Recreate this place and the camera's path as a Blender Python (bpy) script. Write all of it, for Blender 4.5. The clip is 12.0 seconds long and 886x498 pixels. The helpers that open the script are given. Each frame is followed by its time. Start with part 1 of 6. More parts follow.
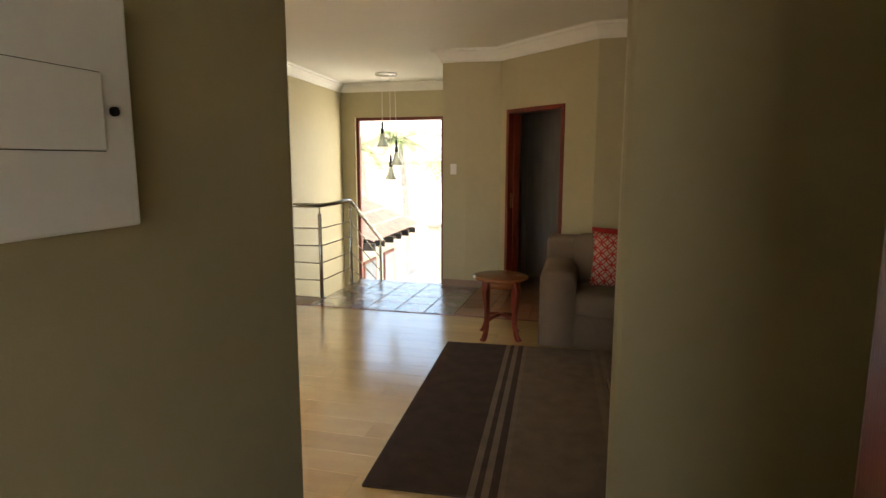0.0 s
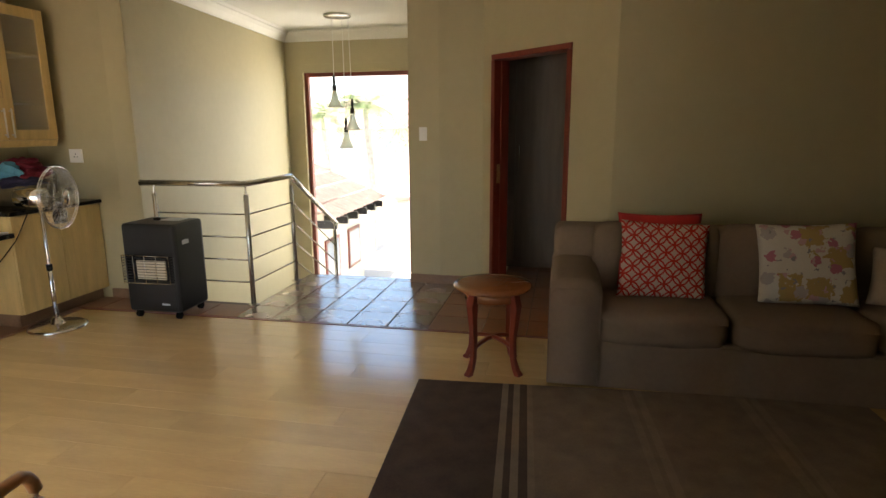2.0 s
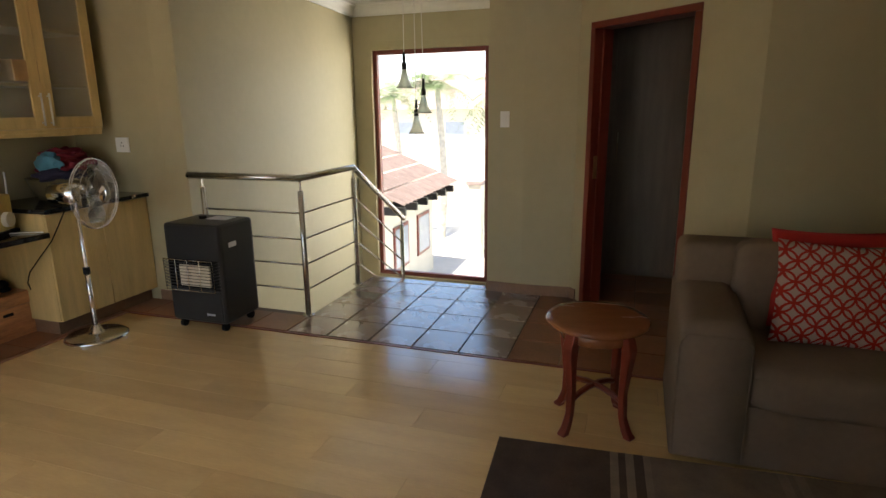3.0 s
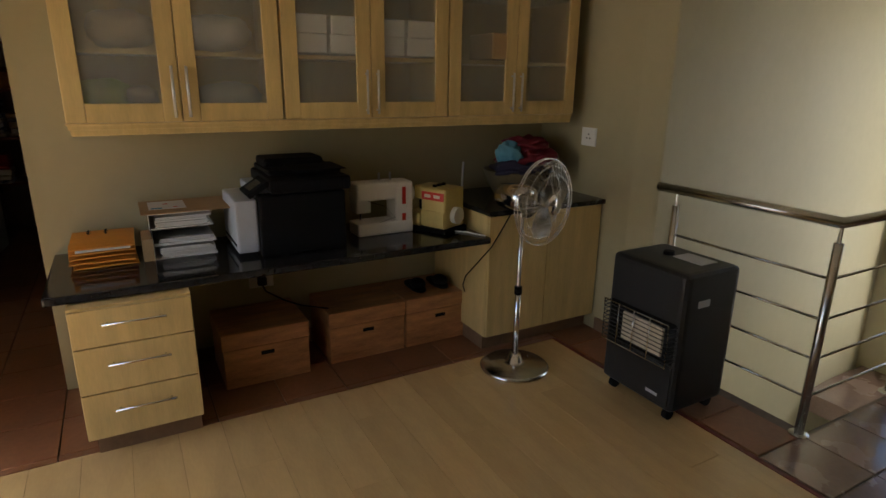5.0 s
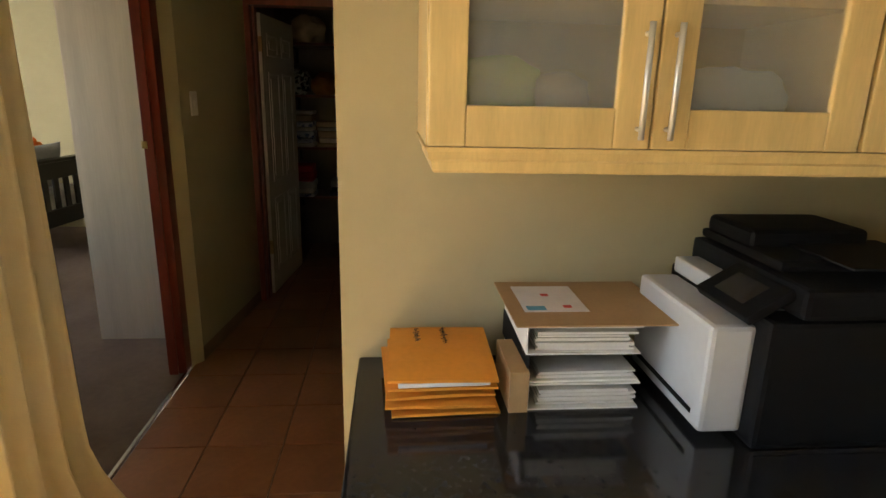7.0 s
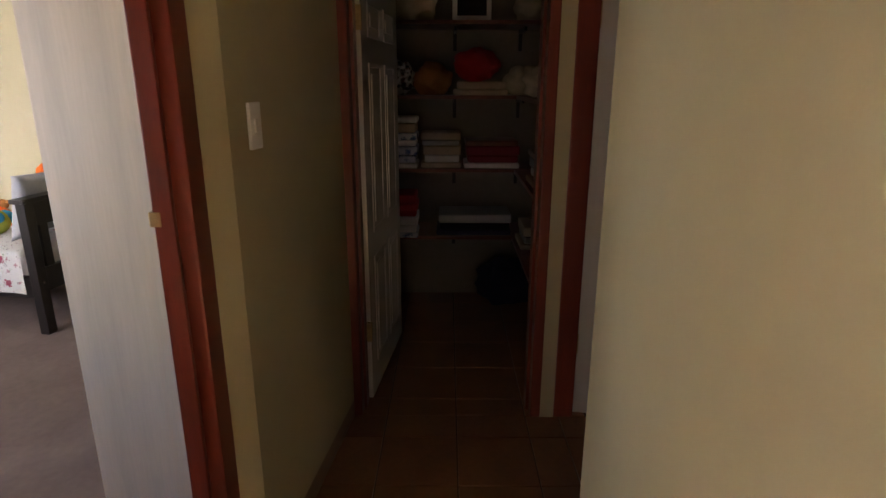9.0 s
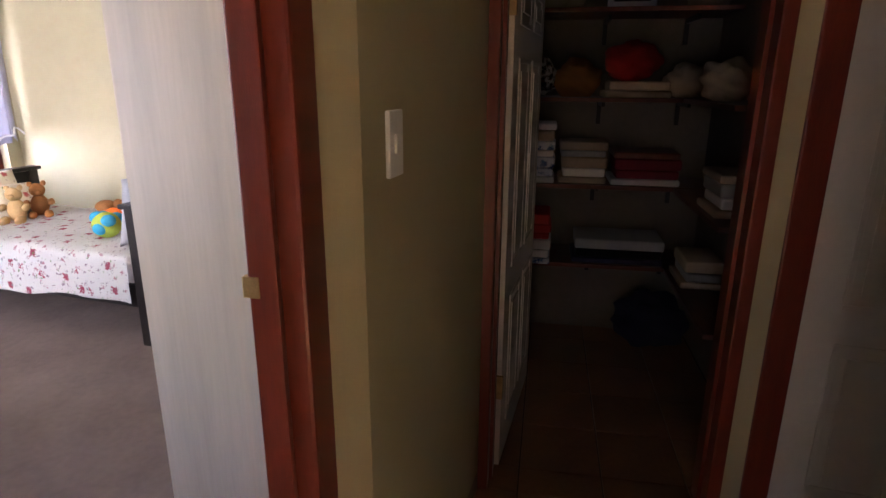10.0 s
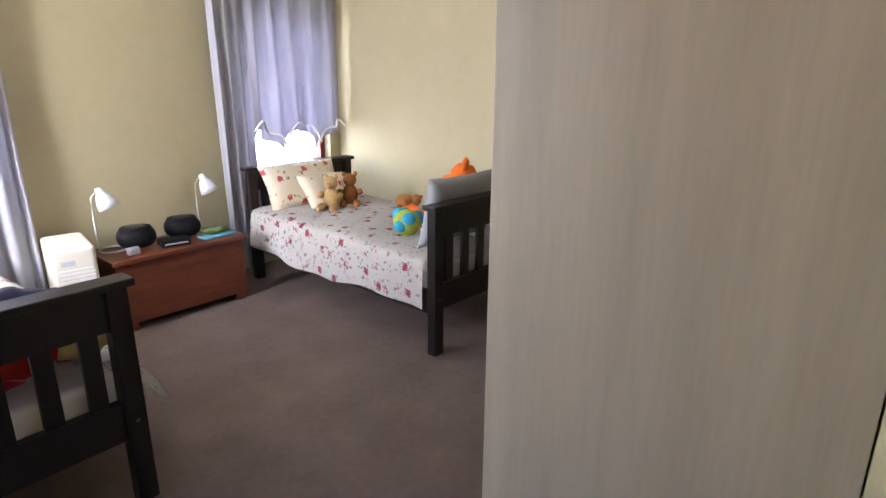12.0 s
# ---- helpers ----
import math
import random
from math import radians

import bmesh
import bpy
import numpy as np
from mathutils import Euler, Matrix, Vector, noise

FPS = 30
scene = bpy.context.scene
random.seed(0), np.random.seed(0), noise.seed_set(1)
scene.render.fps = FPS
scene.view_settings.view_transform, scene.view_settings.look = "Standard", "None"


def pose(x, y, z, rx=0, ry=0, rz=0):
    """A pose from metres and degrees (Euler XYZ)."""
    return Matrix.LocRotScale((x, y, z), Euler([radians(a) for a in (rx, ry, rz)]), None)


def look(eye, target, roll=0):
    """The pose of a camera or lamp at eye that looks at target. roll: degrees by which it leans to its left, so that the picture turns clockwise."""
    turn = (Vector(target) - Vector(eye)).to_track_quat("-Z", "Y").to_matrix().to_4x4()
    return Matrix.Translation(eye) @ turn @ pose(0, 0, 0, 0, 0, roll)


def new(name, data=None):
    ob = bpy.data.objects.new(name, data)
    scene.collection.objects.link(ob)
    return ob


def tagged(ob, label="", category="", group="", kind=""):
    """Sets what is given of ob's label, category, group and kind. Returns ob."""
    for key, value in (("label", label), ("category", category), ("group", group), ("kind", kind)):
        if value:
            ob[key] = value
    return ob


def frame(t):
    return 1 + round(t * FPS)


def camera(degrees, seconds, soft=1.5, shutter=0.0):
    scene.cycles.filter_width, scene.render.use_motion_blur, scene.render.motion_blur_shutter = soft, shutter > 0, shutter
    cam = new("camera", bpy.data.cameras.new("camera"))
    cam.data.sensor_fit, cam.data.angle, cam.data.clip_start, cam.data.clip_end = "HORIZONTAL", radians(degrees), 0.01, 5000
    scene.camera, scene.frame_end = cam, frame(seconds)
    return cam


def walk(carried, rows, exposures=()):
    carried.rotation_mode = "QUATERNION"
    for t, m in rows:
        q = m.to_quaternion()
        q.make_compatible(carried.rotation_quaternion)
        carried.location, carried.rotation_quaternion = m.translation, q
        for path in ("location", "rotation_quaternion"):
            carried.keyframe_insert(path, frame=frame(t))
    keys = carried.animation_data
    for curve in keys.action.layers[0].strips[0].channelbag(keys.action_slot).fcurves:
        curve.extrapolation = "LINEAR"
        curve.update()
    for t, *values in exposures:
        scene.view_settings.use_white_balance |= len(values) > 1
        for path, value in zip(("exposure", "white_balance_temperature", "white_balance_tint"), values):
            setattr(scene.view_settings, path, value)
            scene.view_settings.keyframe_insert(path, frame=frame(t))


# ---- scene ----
# seconds, place, yaw, pitch, roll
ROWS = [
    (0.0, 0.000, -0.000, 1.529, 14.54, -8.66, -0.05),
    (0.5, -0.128, 0.335, 1.514, 14.52, -8.86, -0.09),
    (1.0, -0.211, 0.698, 1.497, 13.32, -9.33, 0.23),
    (1.5, -0.272, 1.093, 1.481, 11.66, -10.67, 0.10),
    (2.0, -0.351, 1.466, 1.479, 11.59, -11.76, 0.35),
    (2.5, -0.466, 1.848, 1.491, 12.52, -12.79, 0.51),
    (4.5, -1.297, 3.020, 1.598, 52.35, -15.90, -0.38),
    (5.0, -1.638, 3.158, 1.609, 61.18, -16.35, -0.76),
    (5.5, -2.045, 3.178, 1.541, 69.64, -15.47, -0.25),
    (6.0, -2.483, 3.105, 1.524, 76.21, -15.04, -0.75),
    (6.5, -2.964, 3.033, 1.523, 81.54, -15.35, -0.84),
    (7.0, -3.389, 2.906, 1.514, 85.36, -15.20, -1.26),
    (7.5, -3.790, 2.737, 1.526, 87.20, -15.72, -0.89),
    (9.5, -5.356, 2.257, 1.542, 93.71, -16.14, -0.12),
    (10.0, -5.571, 2.132, 1.540, 100.12, -16.20, -0.29),
    (10.5, -5.733, 2.045, 1.538, 109.71, -16.47, -0.05),
    (11.0, -5.829, 1.937, 1.540, 115.76, -16.74, 0.41),
    (11.5, -5.901, 1.756, 1.540, 120.68, -16.53, -0.34),
    (12.0, -5.992, 1.611, 1.523, 125.39, -16.61, -0.28),
]
cam = camera(74.85, 12.0)
walk(cam, [(t, pose(x, y, z, 90 + pitch, roll, yaw)) for t, x, y, z, yaw, pitch, roll in ROWS],
     [(0.0, 2.1, 7600, 10), (1.0, 2.2, 7300, 10), (2.5, 2.0, 7000, 10), (4.5, 1.0, 6100, 10), (5.5, 1.5, 7300, 10), (6.5, 2.2, 7300, 6), (7.5, 2.5, 6600, 5), (9.5, 3.2, 6000, 24), (10.0, 3.25, 5800, 25), (10.5, 3.15, 5800, 21), (11.5, 2.65, 5900, 16), (12.0, 2.85, 5800, 16)])

# ---- light ----
world = bpy.data.worlds.new("sky")
scene.world = world
world.use_nodes = True
wn = world.node_tree
sky = wn.nodes.new("ShaderNodeTexSky")
sky.sky_type, sky.sun_disc = "NISHITA", False
sky.sun_elevation, sky.sun_rotation = radians(69), radians(180)
wn.nodes["Background"].inputs["Strength"].default_value = 0.15
wn.links.new(sky.outputs[0], wn.nodes["Background"].inputs["Color"])

sun = new("sun", bpy.data.lights.new("sun", "SUN"))
sun.data.energy, sun.data.angle, sun.data.color = 5.0, radians(0.53), (1.0, 0.95, 0.87)
sun.matrix_world = look((0.0, -3.58, 9.33), (0, 0, 0))


def area_lamp(name, m, width, height, watts, color=(1.0, 0.98, 0.93)):
    """Sky light that enters through one opening, or added fill light."""
    lamp = new(name, bpy.data.lights.new(name, "AREA"))
    lamp.data.shape, lamp.data.size, lamp.data.size_y = "RECTANGLE", width, height
    lamp.data.energy, lamp.data.color = watts, color
    lamp.matrix_world = m
    return lamp


# added fill from behind the start point, to brighten the entry walls
area_lamp("lobby_fill_light", look((-0.2, -2.3, 1.5), (0.4, 3, 1.2)), 1.2, 1.1, 0.95)
area_lamp("glass_door_light", look((-3.1, 1.50, 1.15), (-3.0, 3.6, -0.2)), 2.8, 2.0, 1.2, (1.0, 0.95, 0.85))
area_lamp("stair_window_light", look((-1.9, 10.2, 0.9), (-3.8, 7.0, 0.5)), 1.0, 2.6, 19, (1.0, 0.99, 0.95))
area_lamp("bedroom_window_light", look((-9.25, -2.52, 1.3), (-9.0, 1, 0.4)), 0.9, 1.2, 5.5, (0.97, 0.98, 1.0))
area_lamp("second_bedroom_window_light", look((-6.75, -2.52, 1.3), (-9.2, -1.6, 0.3)), 0.9, 1.3, 7, (0.97, 0.98, 1.0))
# added fill without a known source; brightens the wall between the bedroom windows
area_lamp("bedroom_wall_fill_light", look((-5.42, -1.75, 1.5), (-8.0, -2.5, 1.7)), 0.8, 1.2, 34, (1.0, 0.98, 0.95))


# ---- materials ----
def mat(name, color, rough=0.5, metal=0.0, var=0.15, scale=5.0, bump=0.0, bscale=90.0, stretch=(1, 1, 1), spec=0.5, piece=0.0):
    """Two scales of noise in the colour and a fine bump; piece: how much single pieces differ."""
    m = bpy.data.materials.new(name)
    m.use_nodes = True
    nt = m.node_tree
    nodes, links = nt.nodes, nt.links
    b = nodes["Principled BSDF"]
    tc = nodes.new("ShaderNodeTexCoord")
    mp = nodes.new("ShaderNodeMapping")
    mp.inputs["Scale"].default_value = stretch
    links.new(tc.outputs["Object"], mp.inputs["Vector"])
    n1 = nodes.new("ShaderNodeTexNoise")
    n1.inputs["Scale"].default_value, n1.inputs["Detail"].default_value = scale, 6
    n2 = nodes.new("ShaderNodeTexNoise")
    n2.inputs["Scale"].default_value, n2.inputs["Detail"].default_value = scale * 9, 3
    for n in (n1, n2):
        links.new(mp.outputs[0], n.inputs["Vector"])
    add = nodes.new("ShaderNodeMath")
    add.operation = "MULTIPLY_ADD"
    links.new(n2.outputs["Fac"], add.inputs[0])
    add.inputs[1].default_value = 0.45
    links.new(n1.outputs["Fac"], add.inputs[2])
    ramp = nodes.new("ShaderNodeMapRange")
    links.new(add.outputs[0], ramp.inputs["Value"])
    ramp.inputs["From Min"].default_value, ramp.inputs["From Max"].default_value = 0.42, 1.02
    ramp.inputs["To Min"].default_value, ramp.inputs["To Max"].default_value = 1 - var, 1 + var
    vm = nodes.new("ShaderNodeVectorMath")
    vm.operation = "SCALE"
    vm.inputs[0].default_value = color
    links.new(ramp.outputs[0], vm.inputs["Scale"])
    out = vm.outputs[0]
    if piece:
        info = nodes.new("ShaderNodeObjectInfo")
        pr = nodes.new("ShaderNodeMapRange")
        links.new(info.outputs["Random"], pr.inputs["Value"])
        pr.inputs["To Min"].default_value, pr.inputs["To Max"].default_value = 1 - piece, 1 + piece
        v2 = nodes.new("ShaderNodeVectorMath")
        v2.operation = "SCALE"
        links.new(out, v2.inputs[0])
        links.new(pr.outputs[0], v2.inputs["Scale"])
        out = v2.outputs[0]
    links.new(out, b.inputs["Base Color"])
    b.inputs["Metallic"].default_value = metal
    b.inputs["Specular IOR Level"].default_value = spec
    rr = nodes.new("ShaderNodeMapRange")
    links.new(n1.outputs["Fac"], rr.inputs["Value"])
    rr.inputs["To Min"].default_value, rr.inputs["To Max"].default_value = max(rough - 0.09, 0.03), min(rough + 0.09, 1)
    links.new(rr.outputs[0], b.inputs["Roughness"])
    if bump:
        n3 = nodes.new("ShaderNodeTexNoise")
        n3.inputs["Scale"].default_value, n3.inputs["Detail"].default_value = bscale, 4
        links.new(mp.outputs[0], n3.inputs["Vector"])
        bp = nodes.new("ShaderNodeBump")
        bp.inputs["Strength"].default_value, bp.inputs["Distance"].default_value = bump, 0.004
        links.new(n3.outputs["Fac"], bp.inputs["Height"])
        links.new(bp.outputs[0], b.inputs["Normal"])
    return m


def bsdf(m):
    return m.node_tree.nodes["Principled BSDF"]


WALL = mat("wall_paint", (0.43, 0.375, 0.225), 0.62, var=0.06, scale=1.4, bump=0.12, bscale=140)
CEIL = mat("ceiling_paint", (0.80, 0.78, 0.70), 0.8, var=0.03, scale=1.2, bump=0.1)
PLASTER = mat("cornice_plaster", (0.80, 0.78, 0.71), 0.6, var=0.04)
LAMINATE = mat("maple_laminate", (0.64, 0.44, 0.20), 0.18, var=0.11, scale=1.6, stretch=(1.5, 7, 1), bump=0.04, bscale=20, piece=0.085)
SLATE = mat("brown_slate_tile", (0.24, 0.155, 0.12), 0.26, var=0.2, scale=4, bump=0.22, bscale=16, piece=0.14)
for m in (LAMINATE, SLATE):
    bsdf(m).inputs["Coat Weight"].default_value = 0.9
    bsdf(m).inputs["Coat Roughness"].default_value = 0.14
    bsdf(m).inputs["Coat IOR"].default_value = 1.7
CLAY = mat("brown_floor_tile", (0.235, 0.10, 0.048), 0.34, var=0.25, scale=4, bump=0.25, bscale=20, piece=0.12)
DARKGROUT = mat("brown_floor_grout", (0.075, 0.036, 0.022), 0.9, var=0.2, scale=20, bump=0.3)
GROUT = mat("grey_grout", (0.19, 0.145, 0.12), 0.9, var=0.2, scale=20, bump=0.3)
SKIRT = mat("brown_skirting_tile", (0.22, 0.13, 0.075), 0.4, var=0.25, scale=5, bump=0.2)
CARPET = mat("grey_brown_carpet", (0.165, 0.126, 0.11), 0.95, var=0.22, scale=3, bump=1.0, bscale=260, spec=0.1)
MAHOG = mat("red_brown_varnish", (0.165, 0.026, 0.013), 0.32, var=0.22, scale=3, stretch=(8, 8, 1), bump=0.1)
MAPLE = mat("maple_veneer", (0.63, 0.455, 0.195), 0.33, var=0.16, scale=2.2, stretch=(9, 9, 1.2), bump=0.05)
ASH = mat("pale_ash_laminate", (0.45, 0.375, 0.285), 0.40, var=0.13, scale=1.6, stretch=(7, 7, 0.5), bump=0.03)
GRANITE = mat("black_granite", (0.018, 0.018, 0.02), 0.10, var=0.7, scale=55)
STEEL = mat("brushed_steel", (0.62, 0.61, 0.58), 0.24, metal=1.0, var=0.08, scale=20, stretch=(1, 1, 12))
CHROME = mat("chrome", (0.78, 0.78, 0.78), 0.12, metal=1.0, var=0.04)
BLACKM = mat("black_enamel", (0.012, 0.012, 0.013), 0.42, var=0.25, bump=0.15, bscale=300)
BLACKP = mat("black_plastic", (0.008, 0.008, 0.009), 0.58, var=0.25, bump=0.1, bscale=250, spec=0.1)
ALU = mat("satin_aluminium", (0.72, 0.71, 0.68), 0.42, metal=0.85, var=0.05)
PANE = mat("pale_far_glass", (0.35, 0.38, 0.42), 0.2, var=0.1)
GREYP = mat("light_grey_plastic", (0.50, 0.51, 0.54), 0.42, var=0.06)
WHITEP = mat("white_plastic", (0.80, 0.79, 0.76), 0.38, var=0.04)
CREAMP = mat("cream_plastic", (0.70, 0.66, 0.55), 0.4, var=0.06)
CERAMIC = mat("pale_ceramic_plaque", (0.62, 0.55, 0.40), 0.75, var=0.12, scale=60, bump=0.4)
DARKW = mat("dark_stained_wood", (0.013, 0.010, 0.009), 0.36, var=0.35, scale=3, stretch=(8, 8, 2), bump=0.12, spec=0.35)
CHESTW = mat("red_brown_chest_wood", (0.135, 0.036, 0.016), 0.34, var=0.42, scale=2.5, stretch=(1.5, 9, 9), bump=0.12)
BOXW = mat("orange_brown_box_wood", (0.46, 0.21, 0.085), 0.38, var=0.42, scale=3, stretch=(9, 1.5, 9), bump=0.15)
STOOLW = mat("stool_wood", (0.24, 0.085, 0.032), 0.25, var=0.16, scale=3, stretch=(1.5, 8, 1.5), bump=0.1)
SOFA = mat("taupe_sofa_fabric", (0.205, 0.15, 0.105), 0.92, var=0.12, scale=4, bump=0.7, bscale=420, spec=0.15)
RUG_D = mat("dark_brown_wool", (0.08, 0.056, 0.044), 0.97, var=0.25, scale=9, bump=1.0, bscale=240, spec=0.1)
RUG_M = mat("taupe_wool", (0.19, 0.145, 0.105), 0.97, var=0.2, scale=9, bump=1.0, bscale=240, spec=0.1)
RUG_L = mat("sand_wool_stripe", (0.22, 0.17, 0.125), 0.97, var=0.2, scale=9, bump=1.0, bscale=240, spec=0.1)
CURT = mat("cream_curtain_cloth", (0.84, 0.77, 0.56), 0.85, var=0.10, scale=3, bump=0.4, bscale=300, spec=0.2)
SHEER = mat("grey_sheer_curtain_cloth", (0.50, 0.49, 0.53), 0.85, var=0.08, scale=3, bump=0.3, bscale=300, spec=0.2)


def translucent(m, color, share):
    """Lets light through a thin cloth."""
    nt = m.node_tree
    tl = nt.nodes.new("ShaderNodeBsdfTranslucent")
    tl.inputs["Color"].default_value = (*color, 1)
    mx = nt.nodes.new("ShaderNodeMixShader")
    mx.inputs[0].default_value = share
    nt.links.new(bsdf(m).outputs[0], mx.inputs[1])
    nt.links.new(tl.outputs[0], mx.inputs[2])
    nt.links.new(mx.outputs[0], nt.nodes["Material Output"].inputs["Surface"])


translucent(SHEER, (0.50, 0.50, 0.60), 0.32)
translucent(CURT, (0.62, 0.46, 0.22), 0.4)
REDC = mat("red_cloth", (0.42, 0.018, 0.014), 0.85, var=0.15, bump=0.4, bscale=300)
BROWNLAM = mat("dim_brown_laminate", (0.15, 0.105, 0.07), 0.42, var=0.2, scale=2.2, stretch=(9, 9, 1.0), bump=0.05)
# dark wall colour that stands in for the shade inside the store
STORE_SHADE = mat("shade_darkened_store_wall", (0.20, 0.165, 0.135), 0.9, var=0.18, scale=2.5, bump=0.4, bscale=60)
DOORW = mat("white_door_paint", (0.62, 0.57, 0.49), 0.42, var=0.06)
PAPER = mat("white_paper", (0.74, 0.72, 0.70), 0.8, var=0.07, scale=20)
CARD = mat("brown_card", (0.42, 0.27, 0.13), 0.8, var=0.12, scale=9)
ORANGE = mat("orange_envelope_paper", (0.72, 0.28, 0.035), 0.6, var=0.12, scale=7)
INK = mat("black_ink", (0.02, 0.02, 0.02), 0.7)
BRASS = mat("worn_brass", (0.45, 0.33, 0.16), 0.35, metal=1.0, var=0.3, scale=30)
CANE = mat("woven_cane", (0.50, 0.30, 0.12), 0.6, var=0.3, scale=60, bump=1.0, bscale=220)
BENTW = mat("bent_rattan_wood", (0.30, 0.13, 0.045), 0.35, var=0.3, scale=6, bump=0.1)
TERRA = mat("terracotta_roof_tile", (0.29, 0.215, 0.185), 0.75, var=0.25, scale=4, bump=0.3)
OUTWALL = mat("cream_outside_plaster", (0.66, 0.60, 0.48), 0.85, var=0.08, scale=2, bump=0.3)
PAVING = mat("pale_concrete_paving", (0.52, 0.49, 0.43), 0.9, var=0.12, scale=1.0, bump=0.3)
LEAF = mat("palm_leaf", (0.12, 0.165, 0.06), 0.55, var=0.35, scale=4)
BARK = mat("palm_bark", (0.45, 0.41, 0.34), 0.9, var=0.3, scale=8, bump=0.8, bscale=30)
PLUSH_T = mat("tan_plush", (0.50, 0.33, 0.15), 0.95, var=0.15, bump=1.0, bscale=300, spec=0.1)
PLUSH_B = mat("brown_plush", (0.33, 0.14, 0.045), 0.95, var=0.2, bump=1.0, bscale=300, spec=0.1)
PLUSH_O = mat("orange_plush", (0.75, 0.16, 0.025), 0.95, var=0.15, bump=1.0, bscale=300, spec=0.1)
PLUSH_C = mat("turquoise_plush", (0.06, 0.36, 0.55), 0.95, var=0.15, bump=1.0, bscale=300, spec=0.1)
PLUSH_G = mat("lime_plush", (0.40, 0.48, 0.07), 0.95, var=0.15, bump=1.0, bscale=300, spec=0.1)
GREYC = mat("grey_cloth", (0.34, 0.34, 0.35), 0.85, var=0.12, bump=0.4, bscale=300)
NAVY = mat("navy_cloth", (0.02, 0.018, 0.05), 0.8, var=0.2, bump=0.3)
BLUEC = mat("pale_blue_cloth", (0.10, 0.30, 0.42), 0.9, var=0.2, bump=0.4)
MAROON = mat("maroon_cloth", (0.17, 0.012, 0.025), 0.9, var=0.25, bump=0.4)
BEIGEC = mat("beige_linen", (0.42, 0.33, 0.24), 0.9, var=0.15, bump=0.5, bscale=200)
YELLOW = mat("yellow_plastic", (0.58, 0.44, 0.15), 0.5, var=0.12)
REDP = mat("red_print", (0.55, 0.03, 0.02), 0.5, var=0.1)
BASKET = mat("olive_tan_basket", (0.125, 0.095, 0.045), 0.6, var=0.2, scale=30, bump=0.8, bscale=120)
CERAM = mat("white_heater_ceramic", (0.60, 0.52, 0.38), 0.8, var=0.15, scale=70, bump=0.6, bscale=200)
FROST = mat("frosted_glass", (0.50, 0.51, 0.46), 0.38, var=0.05)
bsdf(FROST).inputs["Alpha"].default_value = 0.2
GLASS = mat("clear_glass", (1.0, 1.0, 1.0), 0.02, var=0.0)
bsdf(GLASS).inputs["Transmission Weight"].default_value = 1.0
bsdf(GLASS).inputs["Roughness"].default_value = 0.0
bsdf(GLASS).inputs["IOR"].default_value = 1.05
LAMPGLASS = mat("smoked_lamp_glass", (0.72, 0.70, 0.58), 0.35, var=0.1)
bsdf(LAMPGLASS).inputs["Transmission Weight"].default_value = 0.885


def printed(name, ground, spots, scale, size, rough=0.85):
    """Cloth with scattered printed motifs: one of several colours for each cell."""
    m = mat(name, ground, rough, var=0.05, bump=0.35, bscale=320, spec=0.15)
    nodes, links = m.node_tree.nodes, m.node_tree.links
    b = nodes["Principled BSDF"]
    old = b.inputs["Base Color"].links[0].from_socket
    tc = nodes.new("ShaderNodeTexCoord")
    for k, (color, grow) in enumerate(spots):
        mp = nodes.new("ShaderNodeMapping")
        mp.inputs["Location"].default_value = (k * 3.7, k * 1.9, k * 0.63)
        links.new(tc.outputs["Object"], mp.inputs["Vector"])
        wob = nodes.new("ShaderNodeTexNoise")
        wob.inputs["Scale"].default_value = scale * 6
        links.new(mp.outputs[0], wob.inputs["Vector"])
        mixv = nodes.new("ShaderNodeMix")
        mixv.data_type = "VECTOR"
        mixv.inputs["Factor"].default_value = 0.045
        links.new(mp.outputs[0], mixv.inputs[4])
        links.new(wob.outputs["Color"], mixv.inputs[5])
        vo = nodes.new("ShaderNodeTexVoronoi")
        vo.distance = "CHEBYCHEV" if k == 0 else "EUCLIDEAN"
        vo.inputs["Scale"].default_value = scale * (0.8 + 0.25 * k)
        vo.inputs["Randomness"].default_value = 0.75
        links.new(mixv.outputs[1], vo.inputs["Vector"])
        lt = nodes.new("ShaderNodeMath")
        lt.operation = "LESS_THAN"
        links.new(vo.outputs["Distance"], lt.inputs[0])
        lt.inputs[1].default_value = size * grow
        mx = nodes.new("ShaderNodeMix")
        mx.data_type = "RGBA"
        links.new(lt.outputs[0], mx.inputs[0])
        links.new(old, mx.inputs[6])
        mx.inputs[7].default_value = (*color, 1)
        old = mx.outputs[2]
    links.new(old, b.inputs["Base Color"])
    return m


DUVET = printed("printed_white_bedding", (0.76, 0.73, 0.70), [((0.42, 0.09, 0.13), 1.0), ((0.50, 0.27, 0.30), 0.8), ((0.20, 0.28, 0.12), 0.6), ((0.33, 0.25, 0.28), 0.85), ((0.24, 0.16, 0.14), 0.55)], 13.0, 0.21)
PILLOWC = printed("printed_cream_pillowcase", (0.66, 0.58, 0.45), [((0.42, 0.08, 0.08), 0.85), ((0.16, 0.14, 0.10), 0.7), ((0.18, 0.24, 0.10), 0.55), ((0.30, 0.20, 0.16), 0.6)], 11, 0.21)
FLORAL = printed("floral_cushion_cloth", (0.60, 0.56, 0.49), [((0.42, 0.30, 0.12), 1.25), ((0.42, 0.37, 0.36), 1.1), ((0.46, 0.17, 0.22), 1.0), ((0.52, 0.33, 0.34), 0.9), ((0.27, 0.25, 0.26), 0.55)], 7.5, 0.27)
ZEBRA = printed("black_white_print_cloth", (0.62, 0.60, 0.58), [((0.03, 0.03, 0.04), 1.4), ((0.25, 0.05, 0.04), 0.8)], 30, 0.26)
